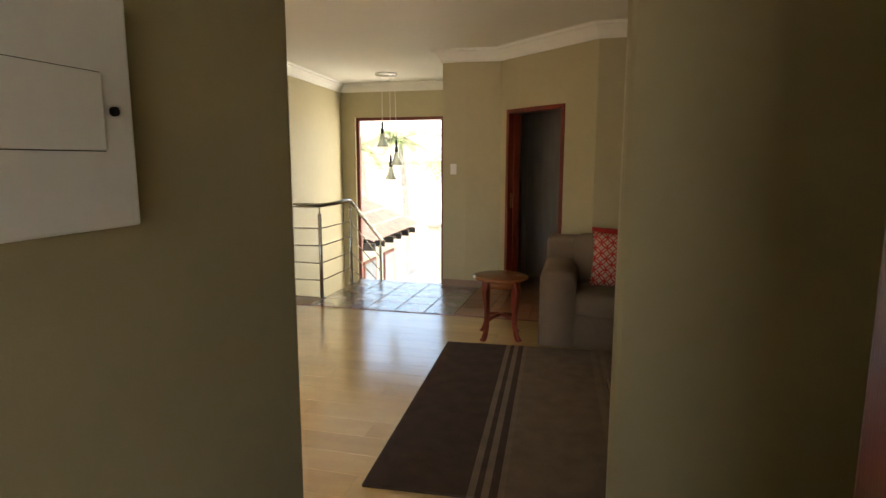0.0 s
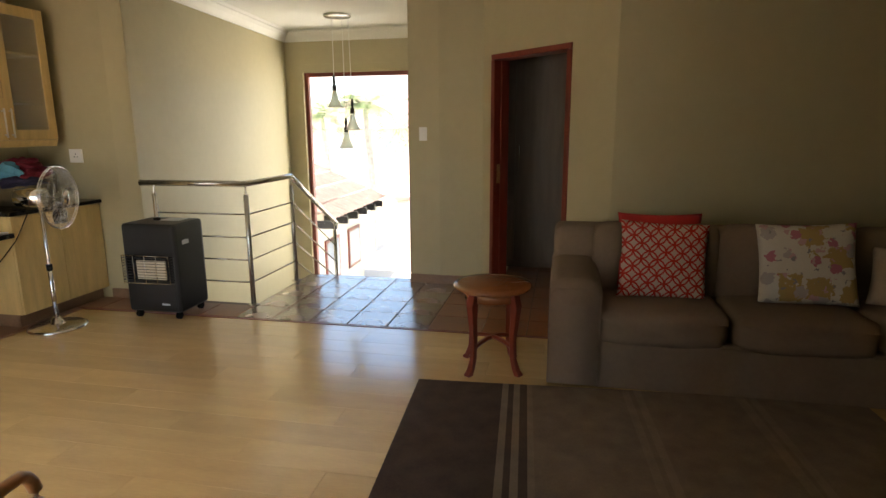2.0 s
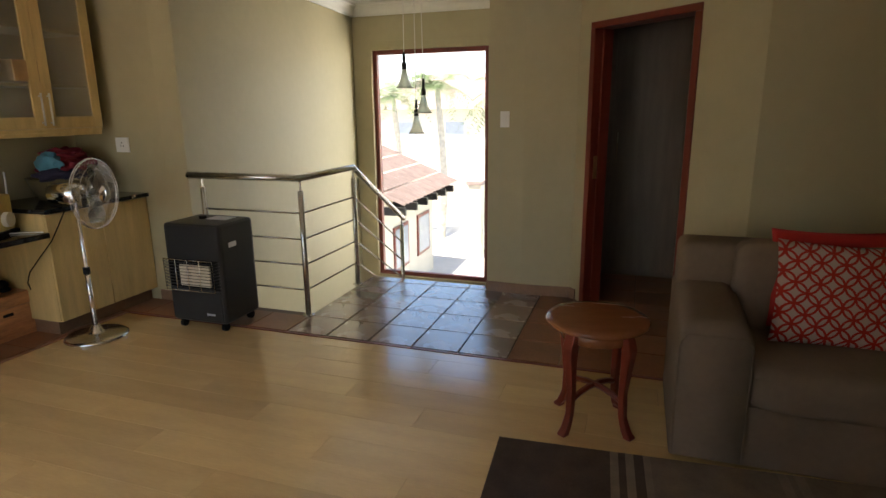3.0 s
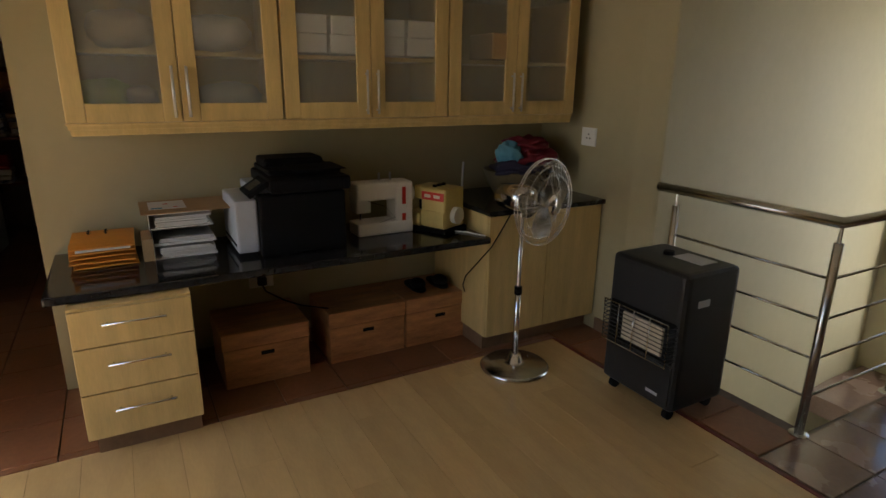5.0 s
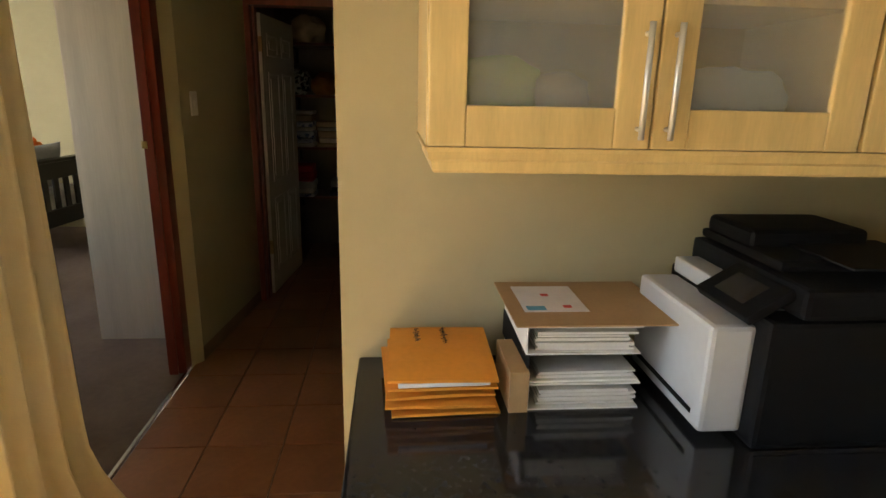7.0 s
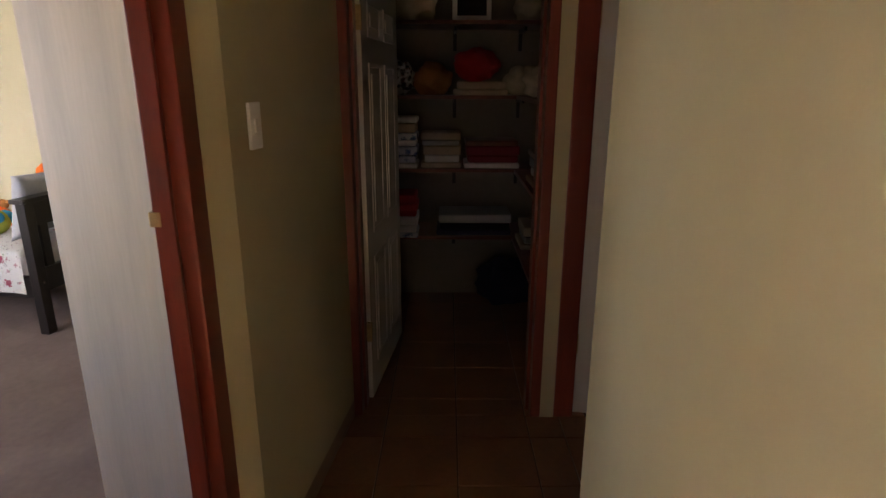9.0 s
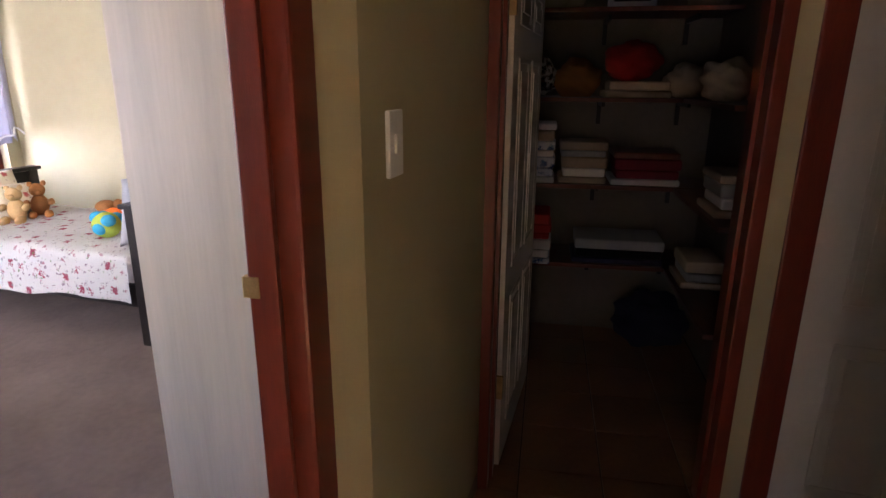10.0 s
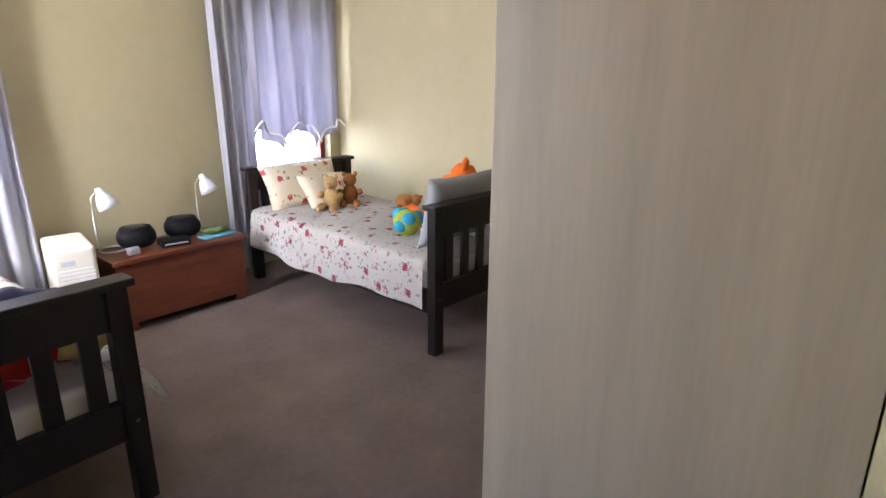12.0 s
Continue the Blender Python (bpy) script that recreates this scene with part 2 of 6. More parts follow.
BLUEP = printed("blue_white_print_cloth", (0.55, 0.58, 0.66), [((0.06, 0.10, 0.28), 1.2), ((0.10, 0.2, 0.4), 0.9)], 26, 0.26)


def lattice_cloth():
    """Red cloth with white overlapping rings."""
    m = mat("red_white_ring_cloth", (0.46, 0.035, 0.022), 0.85, var=0.1, bump=0.3, bscale=300, spec=0.15)
    nodes, links = m.node_tree.nodes, m.node_tree.links
    b = nodes["Principled BSDF"]
    old = b.inputs["Base Color"].links[0].from_socket
    tc = nodes.new("ShaderNodeTexCoord")
    mp = nodes.new("ShaderNodeMapping")
    mp.inputs["Rotation"].default_value = (0, radians(45), 0)
    links.new(tc.outputs["Object"], mp.inputs["Vector"])
    sep = nodes.new("ShaderNodeSeparateXYZ")
    links.new(mp.outputs[0], sep.inputs[0])

    def op(kind, a, c=None):
        n = nodes.new("ShaderNodeMath")
        n.operation = kind
        for k, v in enumerate((a, c)):
            if v is None:
                continue
            if isinstance(v, (int, float)):
                n.inputs[k].default_value = v
            else:
                links.new(v, n.inputs[k])
        return n.outputs[0]

    cell = 0.066
    u = op("SUBTRACT", op("FRACT", op("DIVIDE", sep.outputs[0], cell)), 0.5)
    w = op("SUBTRACT", op("FRACT", op("DIVIDE", sep.outputs[2], cell)), 0.5)
    # overlapping rings round the lattice points
    red = None
    for cu in (-0.5, 0.5):
        for cw in (-0.5, 0.5):
            d = op("SQRT", op("ADD", op("POWER", op("SUBTRACT", u, cu), 2.0), op("POWER", op("SUBTRACT", w, cw), 2.0)))
            ring = op("LESS_THAN", op("ABSOLUTE", op("SUBTRACT", d, 0.69)), 0.075)
            red = ring if red is None else op("MAXIMUM", red, ring)
    light = op("SUBTRACT", 1.0, red)
    mx = nodes.new("ShaderNodeMix")
    mx.data_type = "RGBA"
    links.new(light, mx.inputs[0])
    links.new(old, mx.inputs[6])
    mx.inputs[7].default_value = (0.52, 0.37, 0.31, 1)
    links.new(mx.outputs[2], b.inputs["Base Color"])
    return m


RINGS = lattice_cloth()


# ---- builders ----
def solid(ob_name, bm, material, parent=None, label="", smooth=False):
    me = bpy.data.meshes.new(ob_name)
    bmesh.ops.recalc_face_normals(bm, faces=bm.faces)
    bm.to_mesh(me)
    bm.free()
    me.materials.append(material)
    if smooth:
        for p in me.polygons:
            p.use_smooth = True
    ob = new(ob_name, me)
    if parent is not None:
        ob.parent = parent
    if label:
        ob["label"] = label
    return ob


def part(name, bm, material, parent, label="", smooth=False):
    return solid(name, bm, material, parent, label, smooth)


def thing(name, m, label, category, group="", kind=""):
    ob = new(name)
    ob.empty_display_size = 0.05
    ob.matrix_world = m
    return tagged(ob, label, category, group, kind)


def box(x0, y0, z0, x1, y1, z1, bev=0.0, bm=None, seg=2):
    bm = bm or bmesh.new()
    vs = bmesh.ops.create_cube(bm, size=1)["verts"]
    for v in vs:
        v.co = Vector(((x0 + x1) / 2 + v.co.x * (x1 - x0), (y0 + y1) / 2 + v.co.y * (y1 - y0), (z0 + z1) / 2 + v.co.z * (z1 - z0)))
    if bev:
        es = list({e for v in vs for e in v.link_edges})
        bmesh.ops.bevel(bm, geom=es, offset=bev, segments=seg, profile=0.6, affect="EDGES")
    return bm


def rod(p, q, r, bm=None, seg=12, r2=None):
    bm = bm or bmesh.new()
    p, q = Vector(p), Vector(q)
    vs = bmesh.ops.create_cone(bm, cap_ends=True, segments=seg, radius1=r, radius2=r if r2 is None else r2, depth=(q - p).length)["verts"]
    m = Matrix.Translation((p + q) / 2) @ (q - p).to_track_quat("Z", "Y").to_matrix().to_4x4()
    bmesh.ops.transform(bm, matrix=m, verts=vs)
    return bm


def tube(points, r, bm=None, seg=8, closed=False):
    """A round bar swept along points."""
    bm = bm or bmesh.new()
    pts = [Vector(p) for p in points]
    n = len(pts)
    rings = []
    for i, p in enumerate(pts):
        a = pts[(i - 1) % n] if closed or i else p
        b = pts[(i + 1) % n] if closed or i < n - 1 else p
        d = (b - a).normalized()
        side = d.cross(Vector((0, 0, 1)))
        side = side.normalized() if side.length > 0.05 else d.cross(Vector((1, 0, 0))).normalized()
        up = side.cross(d)
        rings.append([bm.verts.new(p + r * (math.cos(k * math.tau / seg) * side + math.sin(k * math.tau / seg) * up)) for k in range(seg)])
    for i in range(n if closed else n - 1):
        a, b = rings[i], rings[(i + 1) % n]
        for k in range(seg):
            bm.faces.new((a[k], a[(k + 1) % seg], b[(k + 1) % seg], b[k]))
    if not closed:
        bm.faces.new(rings[0])
        bm.faces.new(rings[-1][::-1])
    return bm


def lathe(profile, bm=None, seg=24, at=(0, 0, 0)):
    """A shape turned round z from (radius, height) pairs."""
    bm = bm or bmesh.new()
    o = Vector(at)
    rings = [[bm.verts.new(o + Vector((max(r, 0.0005) * math.cos(k * math.tau / seg), max(r, 0.0005) * math.sin(k * math.tau / seg), z))) for k in range(seg)] for r, z in profile]
    for a, b in zip(rings, rings[1:]):
        for k in range(seg):
            bm.faces.new((a[k], a[(k + 1) % seg], b[(k + 1) % seg], b[k]))
    bm.faces.new(rings[0][::-1])
    bm.faces.new(rings[-1])
    return bm


def blob(center, size, bm=None, wobble=0.0, seed=0.0, square=2.0, seg=20):
    """A soft rounded body; square above 2 makes it boxier."""
    bm = bm or bmesh.new()
    vs = bmesh.ops.create_uvsphere(bm, u_segments=seg, v_segments=max(seg * 2 // 3, 8), radius=1)["verts"]
    for v in vs:
        d = v.co.normalized()
        k = sum(abs(c) ** square for c in d) ** (-1 / square)
        q = d * k
        if wobble:
            q *= 1 + wobble * noise.noise(d * 2.3 + Vector((seed, seed * 0.7, 0)))
        v.co = Vector(center) + Vector((q.x * size[0], q.y * size[1], q.z * size[2]))
    return bm


def cushion(w, h, t, bm=None, sag=0.0, nx=16):
    """A stuffed square cushion in the x-z plane, with pinched corners."""
    bm = bm or bmesh.new()
    grid = {}
    for s in (1, -1):
        for i in range(nx + 1):
            for j in range(nx + 1):
                u, v = 2 * i / nx - 1, 2 * j / nx - 1
                rim = i in (0, nx) or j in (0, nx)
                if rim and s < 0:
                    grid[s, i, j] = grid[1, i, j]
                    continue
                puff = ((1 - u ** 4) * (1 - v ** 4)) ** 0.45
                pull = 0.06
                x = u * w / 2 * (1 - pull * (1 - v * v))
                z = v * h / 2 * (1 - pull * (1 - u * u)) - sag * (1 - u * u) * (v + 1) / 2
                y = s * t / 2 * puff * (1 + 0.12 * noise.noise(Vector((u * 1.7, v * 1.7, s + w * 9))))
                grid[s, i, j] = bm.verts.new((x, y, z))
    for s in (1, -1):
        for i in range(nx):
            for j in range(nx):
                f = [grid[s, i, j], grid[s, i + 1, j], grid[s, i + 1, j + 1], grid[s, i, j + 1]]
                bm.faces.new(f if s > 0 else f[::-1])
    return bm


def drape(x0, x1, y, z0, z1, folds, depth, bm=None, hem=None, thick=0.004, nz=14, spread=0.0, seed=0.0):
    """A hanging cloth along x with folds; hem(u) lifts its lower edge; spread: pooled foot."""
    bm = bm or bmesh.new()
    n = folds * 10
    sheets = []
    for s in (0, 1):
        rows = []
        for j in range(nz + 1):
            v = j / nz
            row = []
            for i in range(n + 1):
                u = i / n
                ph = u * folds * math.tau
                lo = z0 + (hem(u) if hem else 0)
                z = lo + (z1 - lo) * v
                wave = math.sin(ph + 0.5 * math.sin(3 * v + ph * 0.3 + seed)) + 0.35 * math.sin(2.3 * ph + seed + 2 * v)
                yy = y + depth * wave * (0.65 + 0.35 * (1 - v)) + spread * max(0, 0.22 - v) * 4 * (1 + 0.4 * math.sin(ph * 0.7 + seed)) + s * thick
                xx = x0 + (x1 - x0) * u + 0.3 * depth * math.cos(ph + seed) + spread * max(0, 0.15 - v) * 2 * u
                row.append(bm.verts.new((xx, yy, z)))
            rows.append(row)
        for a, b in zip(rows, rows[1:]):
            for i in range(n):
                f = (a[i], a[i + 1], b[i + 1], b[i])
                bm.faces.new(f if s else f[::-1])
        sheets.append(rows)
    a, b = sheets
    for j in (0, nz):
        for i in range(n):
            bm.faces.new((a[j][i], a[j][i + 1], b[j][i + 1], b[j][i]))
    for i in (0, n):
        for j in range(nz):
            bm.faces.new((a[j][i], a[j + 1][i], b[j + 1][i], b[j][i]))
    return bm


def prism(outline, z0, z1, bm=None):
    """An upright body over a plan outline."""
    bm = bm or bmesh.new()
    lo = [bm.verts.new((x, y, z0)) for x, y in outline]
    hi = [bm.verts.new((x, y, z1)) for x, y in outline]
    n = len(lo)
    bm.faces.new(lo[::-1])
    bm.faces.new(hi)
    for i in range(n):
        bm.faces.new((lo[i], lo[(i + 1) % n], hi[(i + 1) % n], hi[i]))
    return bm


def strip(p, q, back, z0, z1, bm=None):
    """A wall from p to q in plan, whose body lies to the left of the way by back metres."""
    p, q = Vector((*p, 0)), Vector((*q, 0))
    d = (q - p).normalized()
    nrm = Vector((-d.y, d.x, 0)) * back
    return prism([(p.x, p.y), (q.x, q.y), (q.x + nrm.x, q.y + nrm.y), (p.x + nrm.x, p.y + nrm.y)], z0, z1, bm)


def profile_run(points, section, bm=None):
    """A moulding: section (out, height) carried along plan points; out is to the right of the way."""
    bm = bm or bmesh.new()
    pts = [Vector((x, y)) for x, y in points]
    rings = []
    for i, p in enumerate(pts):
        ds = []
        if i:
            ds.append((p - pts[i - 1]).normalized())
        if i < len(pts) - 1:
            ds.append((pts[i + 1] - p).normalized())
        ns = [Vector((d.y, -d.x)) for d in ds]
        m = sum(ns, Vector((0, 0)))
        m = m / m.length
        k = 1 / max(m.dot(ns[0]), 0.35)
        rings.append([bm.verts.new((p.x + m.x * k * o, p.y + m.y * k * o, z)) for o, z in section])
    n = len(section)
    for a, b in zip(rings, rings[1:]):
        for j in range(n):
            bm.faces.new((a[j], a[(j + 1) % n], b[(j + 1) % n], b[j]))
    bm.faces.new(rings[0])
    bm.faces.new(rings[-1][::-1])
    return bm


def structure(name, bm, material, label, smooth=False):
    return tagged(solid(name, bm, material, None, "", smooth), label, name.split("_")[0], kind="structure")


# ---- setting ----
CH = 2.80          # ceiling
LOW = -2.9         # storey below
YW = 9.3           # stair window wall
XD = -5.0          # wall behind the desk
YS = 5.82          # wall beside the desk, at the stairs

# walls of the living room
structure("wall_desk", box(XD - 0.2, 2.75, -0.02, XD, YS, CH), WALL, "olive cream plaster wall behind the desk")
structure("wall_desk_end", prism([(XD - 0.2, YS), (-3.902, YS), (-3.95, YS + 0.22), (XD - 0.2, YS + 0.22)], LOW, CH), WALL, "olive cream plaster wall beside the cupboards")
structure("wall_stair_side", strip((-3.9, YS + 0.003), (-4.2, YW), 0.2, LOW, CH), WALL, "tall pale plaster wall of the stairwell")
wy = YW
bm = box(-4.6, wy, LOW, -3.95, wy + 0.22, CH)
box(-2.40, wy, LOW, -0.9, wy + 0.22, CH, bm=bm)
box(-3.95, wy, 2.25, -2.40, wy + 0.22, CH, bm=bm)
box(-3.95, wy, LOW, -2.40, wy + 0.22, -0.72, bm=bm)
structure("wall_stair_window", bm, WALL, "plaster wall round the tall stair window")
structure("wall_pillar", prism([(-1.77, 6.82), (-1.48, 6.80), (-1.08, 6.83), (-0.95, 6.98), (-0.95, YW), (-1.77, YW)], LOW, CH), WALL, "olive plaster pier between the stairs and the passage door")
# wall at 45 degrees with a doorway, then the wall behind the sofa
DL, DR = Vector((-0.99, 6.74)), Vector((-0.31, 6.12))
bm = strip((-1.08, 6.83), DL, 0.14, -0.02, CH)
strip(DR, (0.0, 5.83), 0.14, -0.02, CH, bm=bm)
strip(DL, DR, 0.14, 2.105, CH, bm=bm)
structure("wall_passage", bm, WALL, "olive plaster wall with a doorway, at an angle")
structure("wall_sofa", box(0.0, 5.83, -0.02, 3.0, 6.03, CH), WALL, "olive plaster wall behind the sofa")
structure("wall_east", box(3.0, 1.3, -0.02, 3.2, 6.03, CH), WALL, "olive plaster side wall of the living room")
# wall with the entry opening
bm = box(0.066, 1.49, -0.02, 3.0, 1.62, CH, bev=0.03, seg=4)
structure("wall_entry", bm, WALL, "olive plaster wall beside the entry opening")
structure("wall_entry_side", box(-0.94, -2.0, -0.02, -0.82, 1.48, CH, bev=0.012), WALL, "olive plaster wall carrying the fuse box")
structure("wall_entry_header", box(-0.82, 1.5, 2.25, 0.066, 1.61, CH), WALL, "plaster beam above the entry opening")
bm = box(0.30, 0.22, -0.02, 1.4, 0.34, CH)
box(1.4, 0.20, -0.02, 1.55, 1.49, CH, bm=bm)
structure("wall_lobby", bm, WALL, "plaster wall beside the lobby doorway")
bm = box(-0.94, -2.2, -0.02, -0.5, -2.0, CH)
box(1.1, -2.2, -0.02, 1.6, -2.0, CH, bm=bm)
box(-0.5, -2.2, -0.02, 1.1, -2.0, 0.9, bm=bm)
box(-0.5, -2.2, 2.1, 1.1, -2.0, CH, bm=bm)
box(1.4, -2.0, -0.02, 1.6, 0.2, CH, bm=bm)
structure("wall_lobby_back", bm, WALL, "plaster walls of the lobby behind the entry")
# glass door wall on the sunny side
bm = box(-1.6, 1.30, -0.02, -0.94, 1.48, CH)
box(-1.6, 1.48, -0.02, -1.45, 1.76, CH, bm=bm)
box(-4.62, 1.58, 2.12, -1.6, 1.76, CH, bm=bm)
box(-5.213, 1.58, -0.02, -4.62, 1.76, CH, bm=bm)
structure("wall_glass_door", bm, WALL, "plaster wall round the sliding glass door")
# wall of the bedroom doorway
JR, JL, YB = -6.448, -5.215, 1.775
bm = prism([(-6.513, 1.825), (-6.513, YB - 0.08), (JR, YB - 0.08), (JR, YB)], -0.02, CH)
box(JR, YB - 0.08, 2.08, JL, YB, CH, bm=bm)
box(JL, 1.30, -0.02, -5.05, YB - 0.2, CH, bm=bm)
structure("wall_bedroom_door", bm, WALL, "olive plaster wall round the bedroom doorway")
structure("wall_hall", prism([(-6.513, 1.825), (-6.513, YB - 0.08), (-7.5, YB - 0.08), (-7.5, 1.935)], -0.02, CH), WALL, "olive plaster wall of the narrow hall")
structure("wall_hall_desk_side", box(-6.42, 2.75, -0.02, XD - 0.2, 2.9, CH), WALL, "olive plaster wall at the end of the desk")
# end of the hall
XE = -7.5
bm = box(XE - 0.12, 2.82, -0.02, XE, 2.885, CH)
box(XE - 0.12, 1.925, 2.08, XE, 2.82, CH, bm=bm)
box(XE - 0.12, 1.80, -0.02, XE, 1.925, CH, bm=bm)
box(XE - 0.12, 2.885, 2.08, XE, 3.80, CH, bm=bm)
box(XE - 0.12, 3.80, -0.02, XE, 4.3, CH, bm=bm)
structure("wall_hall_end", bm, WALL, "plaster wall with two doorways at the hall's end")
bm = box(-7.5, 4.3, -0.02, -5.2, 4.45, CH)
structure("wall_hall_recess", bm, WALL, "plaster wall closing the hall recess")
# store room; its dimness is painted into the wall colour
structure("wall_store_south", box(-9.35, 1.757, -0.02, XE - 0.12, 1.80, CH), STORE_SHADE, "linen store side wall, shade put into its colour")
structure("wall_store_north", box(-9.35, 3.05, -0.02, XE - 0.12, 3.17, CH), STORE_SHADE, "linen store side wall, shade put into its colour")
structure("wall_store_west", box(-9.35, 1.80, -0.02, -9.2, 3.05, CH), STORE_SHADE, "linen store back wall, shade put into its colour")
# bedroom
XB, YBW = -9.88, -2.32
structure("wall_bedroom_west", box(XB - 0.2, YBW, -0.02, XB, 1.755, CH), WALL, "pale olive bedroom wall beside the bed")
bm = box(XB, YBW - 0.22, -0.02, -9.75, YBW, CH)
box(-8.82, YBW - 0.22, -0.02, -7.15, YBW, CH, bm=bm)
box(-6.2, YBW - 0.22, -0.02, -5.40, YBW, CH, bm=bm)
for x0, x1, zs in ((-9.75, -8.82, 0.75), (-7.15, -6.2, 0.75)):
    box(x0, YBW - 0.22, -0.02, x1, YBW, zs, bm=bm)
    box(x0, YBW - 0.22, 2.1, x1, YBW, CH, bm=bm)
structure("wall_bedroom_windows", bm, WALL, "pale olive bedroom wall with two windows")
# unseen side wall; the opening in it is added
bm = box(-5.40, YBW - 0.22, -0.02, -5.2, -1.7, CH)
box(-5.40, 0.3, -0.02, -5.2, 1.30, CH, bm=bm)
box(-5.40, -1.7, -0.02, -5.2, 0.3, 0.8, bm=bm)
box(-5.40, -1.7, 2.1, -5.2, 0.3, CH, bm=bm)
structure("wall_bedroom_east", bm, WALL, "pale olive bedroom side wall")
structure("wall_bedroom_north", box(XB, 1.697, -0.02, -7.5, 1.755, CH), WALL, "pale olive bedroom wall behind the wardrobe")

# room beyond the angled doorway
bm = box(-0.925, 8.6, -0.02, 1.6, 8.75, CH)
box(1.5, 6.035, -0.02, 1.65, 8.6, CH, bm=bm)
structure("wall_passage_room", bm, WALL, "dim plaster walls of the passage room")

# ceilings
structure("ceiling_lobby", box(-0.94, -2.2, CH, 1.6, 1.29, CH + 0.12), CEIL, "flat white painted lobby ceiling")
structure("ceiling", box(-5.3, 1.3, CH, 3.2, YW + 0.2, CH + 0.12), CEIL, "flat white painted ceiling")
structure("ceiling_bedroom", box(XB - 0.2, YBW - 0.2, CH, -5.3, 4.5, CH + 0.12), CEIL, "flat white painted bedroom ceiling")

# unseen slab, added to stop direct sun from reaching the bedroom floor
structure("ceiling_eave", box(XB - 0.2, YBW - 0.95, 2.42, -5.2, YBW - 0.225, 2.56), CEIL, "unseen slab added to keep sun off the bedroom windows")

# cornices
SEC = [(0, CH - 0.14), (0.018, CH - 0.14), (0.024, CH - 0.115), (0.05, CH - 0.07), (0.085, CH - 0.035), (0.11, CH - 0.028), (0.125, CH - 0.004), (0, CH - 0.004)]
for k, run in enumerate(([(XD, 2.75), (XD, YS), (-3.9, YS), (-4.2, YW), (-1.77, YW), (-1.77, 6.82), (-1.48, 6.80), (-1.08, 6.83), (0.0, 5.83), (3.0, 5.83), (3.0, 1.62), (0.12, 1.62)],)):
    structure("trim_cornice", profile_run(run, SEC), PLASTER, "white moulded plaster cornice", smooth=False)

# tile skirting
SK = [(0, 0.001), (0.012, 0.001), (0.012, 0.082), (0.009, 0.086), (0, 0.086)]
for run in ([(-4.3, YS), (-3.9, YS)], [(-1.77, 6.94), (-1.77, 6.82), (-1.48, 6.80), (-1.08, 6.83), (-1.03, 6.775)], [(-0.25, 6.06), (0.0, 5.83), (3.0, 5.83)],
            [(XE + 0.01, 1.934), (-6.513, 1.825), (-6.45, YB)], [(XD, 3.4), (XD, 4.9)]):
    structure("baseboard", profile_run(run, SK), SKIRT, "brown tile skirting along the wall")

# floors
structure("floor_base", box(-5.4, -2.2, -0.2, 3.2, 5.48, -0.012), DARKGROUT, "bare screed floor under laminate and tiles")
structure("floor_bedroom", box(XB, YBW, -0.1, -5.2, 1.768, 0.0), CARPET, "grey brown fitted bedroom carpet")
structure("floor_store", box(-9.3, 1.8, -0.1, XE, 4.4, -0.011), DARKGROUT, "screed floor under the hall tiles")
structure("floor_hall_base", box(XE, 1.8, -0.1, -5.36, 4.4, -0.011), DARKGROUT, "grouted bed of the hall tiles")
bm = box(-2.92, 5.48, -0.25, -0.9, 6.95, -0.012)
box(-3.9, 5.48, -0.25, -2.92, 5.90, -0.012, bm=bm)
box(-0.9, 5.48, -0.25, 3.1, 8.7, -0.012, bm=bm)
box(-5.2, 5.48, -0.25, -3.9, YS, -0.012, bm=bm)
structure("floor_landing", bm, GROUT, "grouted bed of the landing tiles")
structure("floor_lower", box(-4.6, 5.5, LOW - 0.1, -0.9, YW, LOW), PAVING, "plain floor of the storey below")
# stair flight down towards the window and its half landing
bm = bmesh.new()
for k in range(5):
    box(-2.86, 6.95 + 0.27 * k, -0.175 * (k + 1) - 0.16, -1.775, 7.23 + 0.27 * k, -0.175 * (k + 1), bm=bm)
box(-4.15, 8.3, -1.22, -1.775, YW, -1.05, bm=bm)
structure("stair_flight", bm, SLATE, "brown slate stair flight down to the window")

# threshold trim between laminate and tiles
structure("trim_threshold", box(-4.303, 5.462, -0.012, -0.02, 5.486, 0.004, bev=0.002), MAHOG, "thin brown strip between laminate and tile")
structure("trim_carpet_edge", box(JR + 0.09, 1.765, -0.01, JL - 0.09, 1.782, 0.006, bev=0.002), STEEL, "thin metal carpet strip in the doorway")


def door_frame(name, p, q, back, top, label, w=0.085, proud=0.012):
    """A timber frame lining an opening from p to q; back: the wall's depth."""
    p, q = Vector((*p, 0)), Vector((*q, 0))
    d = (q - p).normalized()
    ang = math.degrees(math.atan2(d.y, d.x))
    L = (q - p).length
    ob = thing(name, pose(p.x, p.y, 0, 0, 0, ang), label, "door frame", kind="structure")
    for nm, x0, x1 in (("jamb", 0.0, w * 0.55), ("jamb", L - w * 0.55, L)):
        b = box(x0, -proud, 0.0, x1, back + proud, top, bev=0.006)
        xs = (x1 - 0.001, x1 + 0.014) if x0 == 0 else (x0 - 0.014, x0 + 0.001)
        box(xs[0], back * 0.45, 0.0, xs[1], back + proud, top, bm=b, bev=0.003)
        part(nm, b, MAHOG, ob)
    part("head", box(0.0, -proud, top, L, back + proud, top + w * 0.55, bev=0.006), MAHOG, ob)
    return ob


f1 = door_frame("door_1", DL, DR, 0.14, 2.06, "red brown varnished frame of an open doorway")
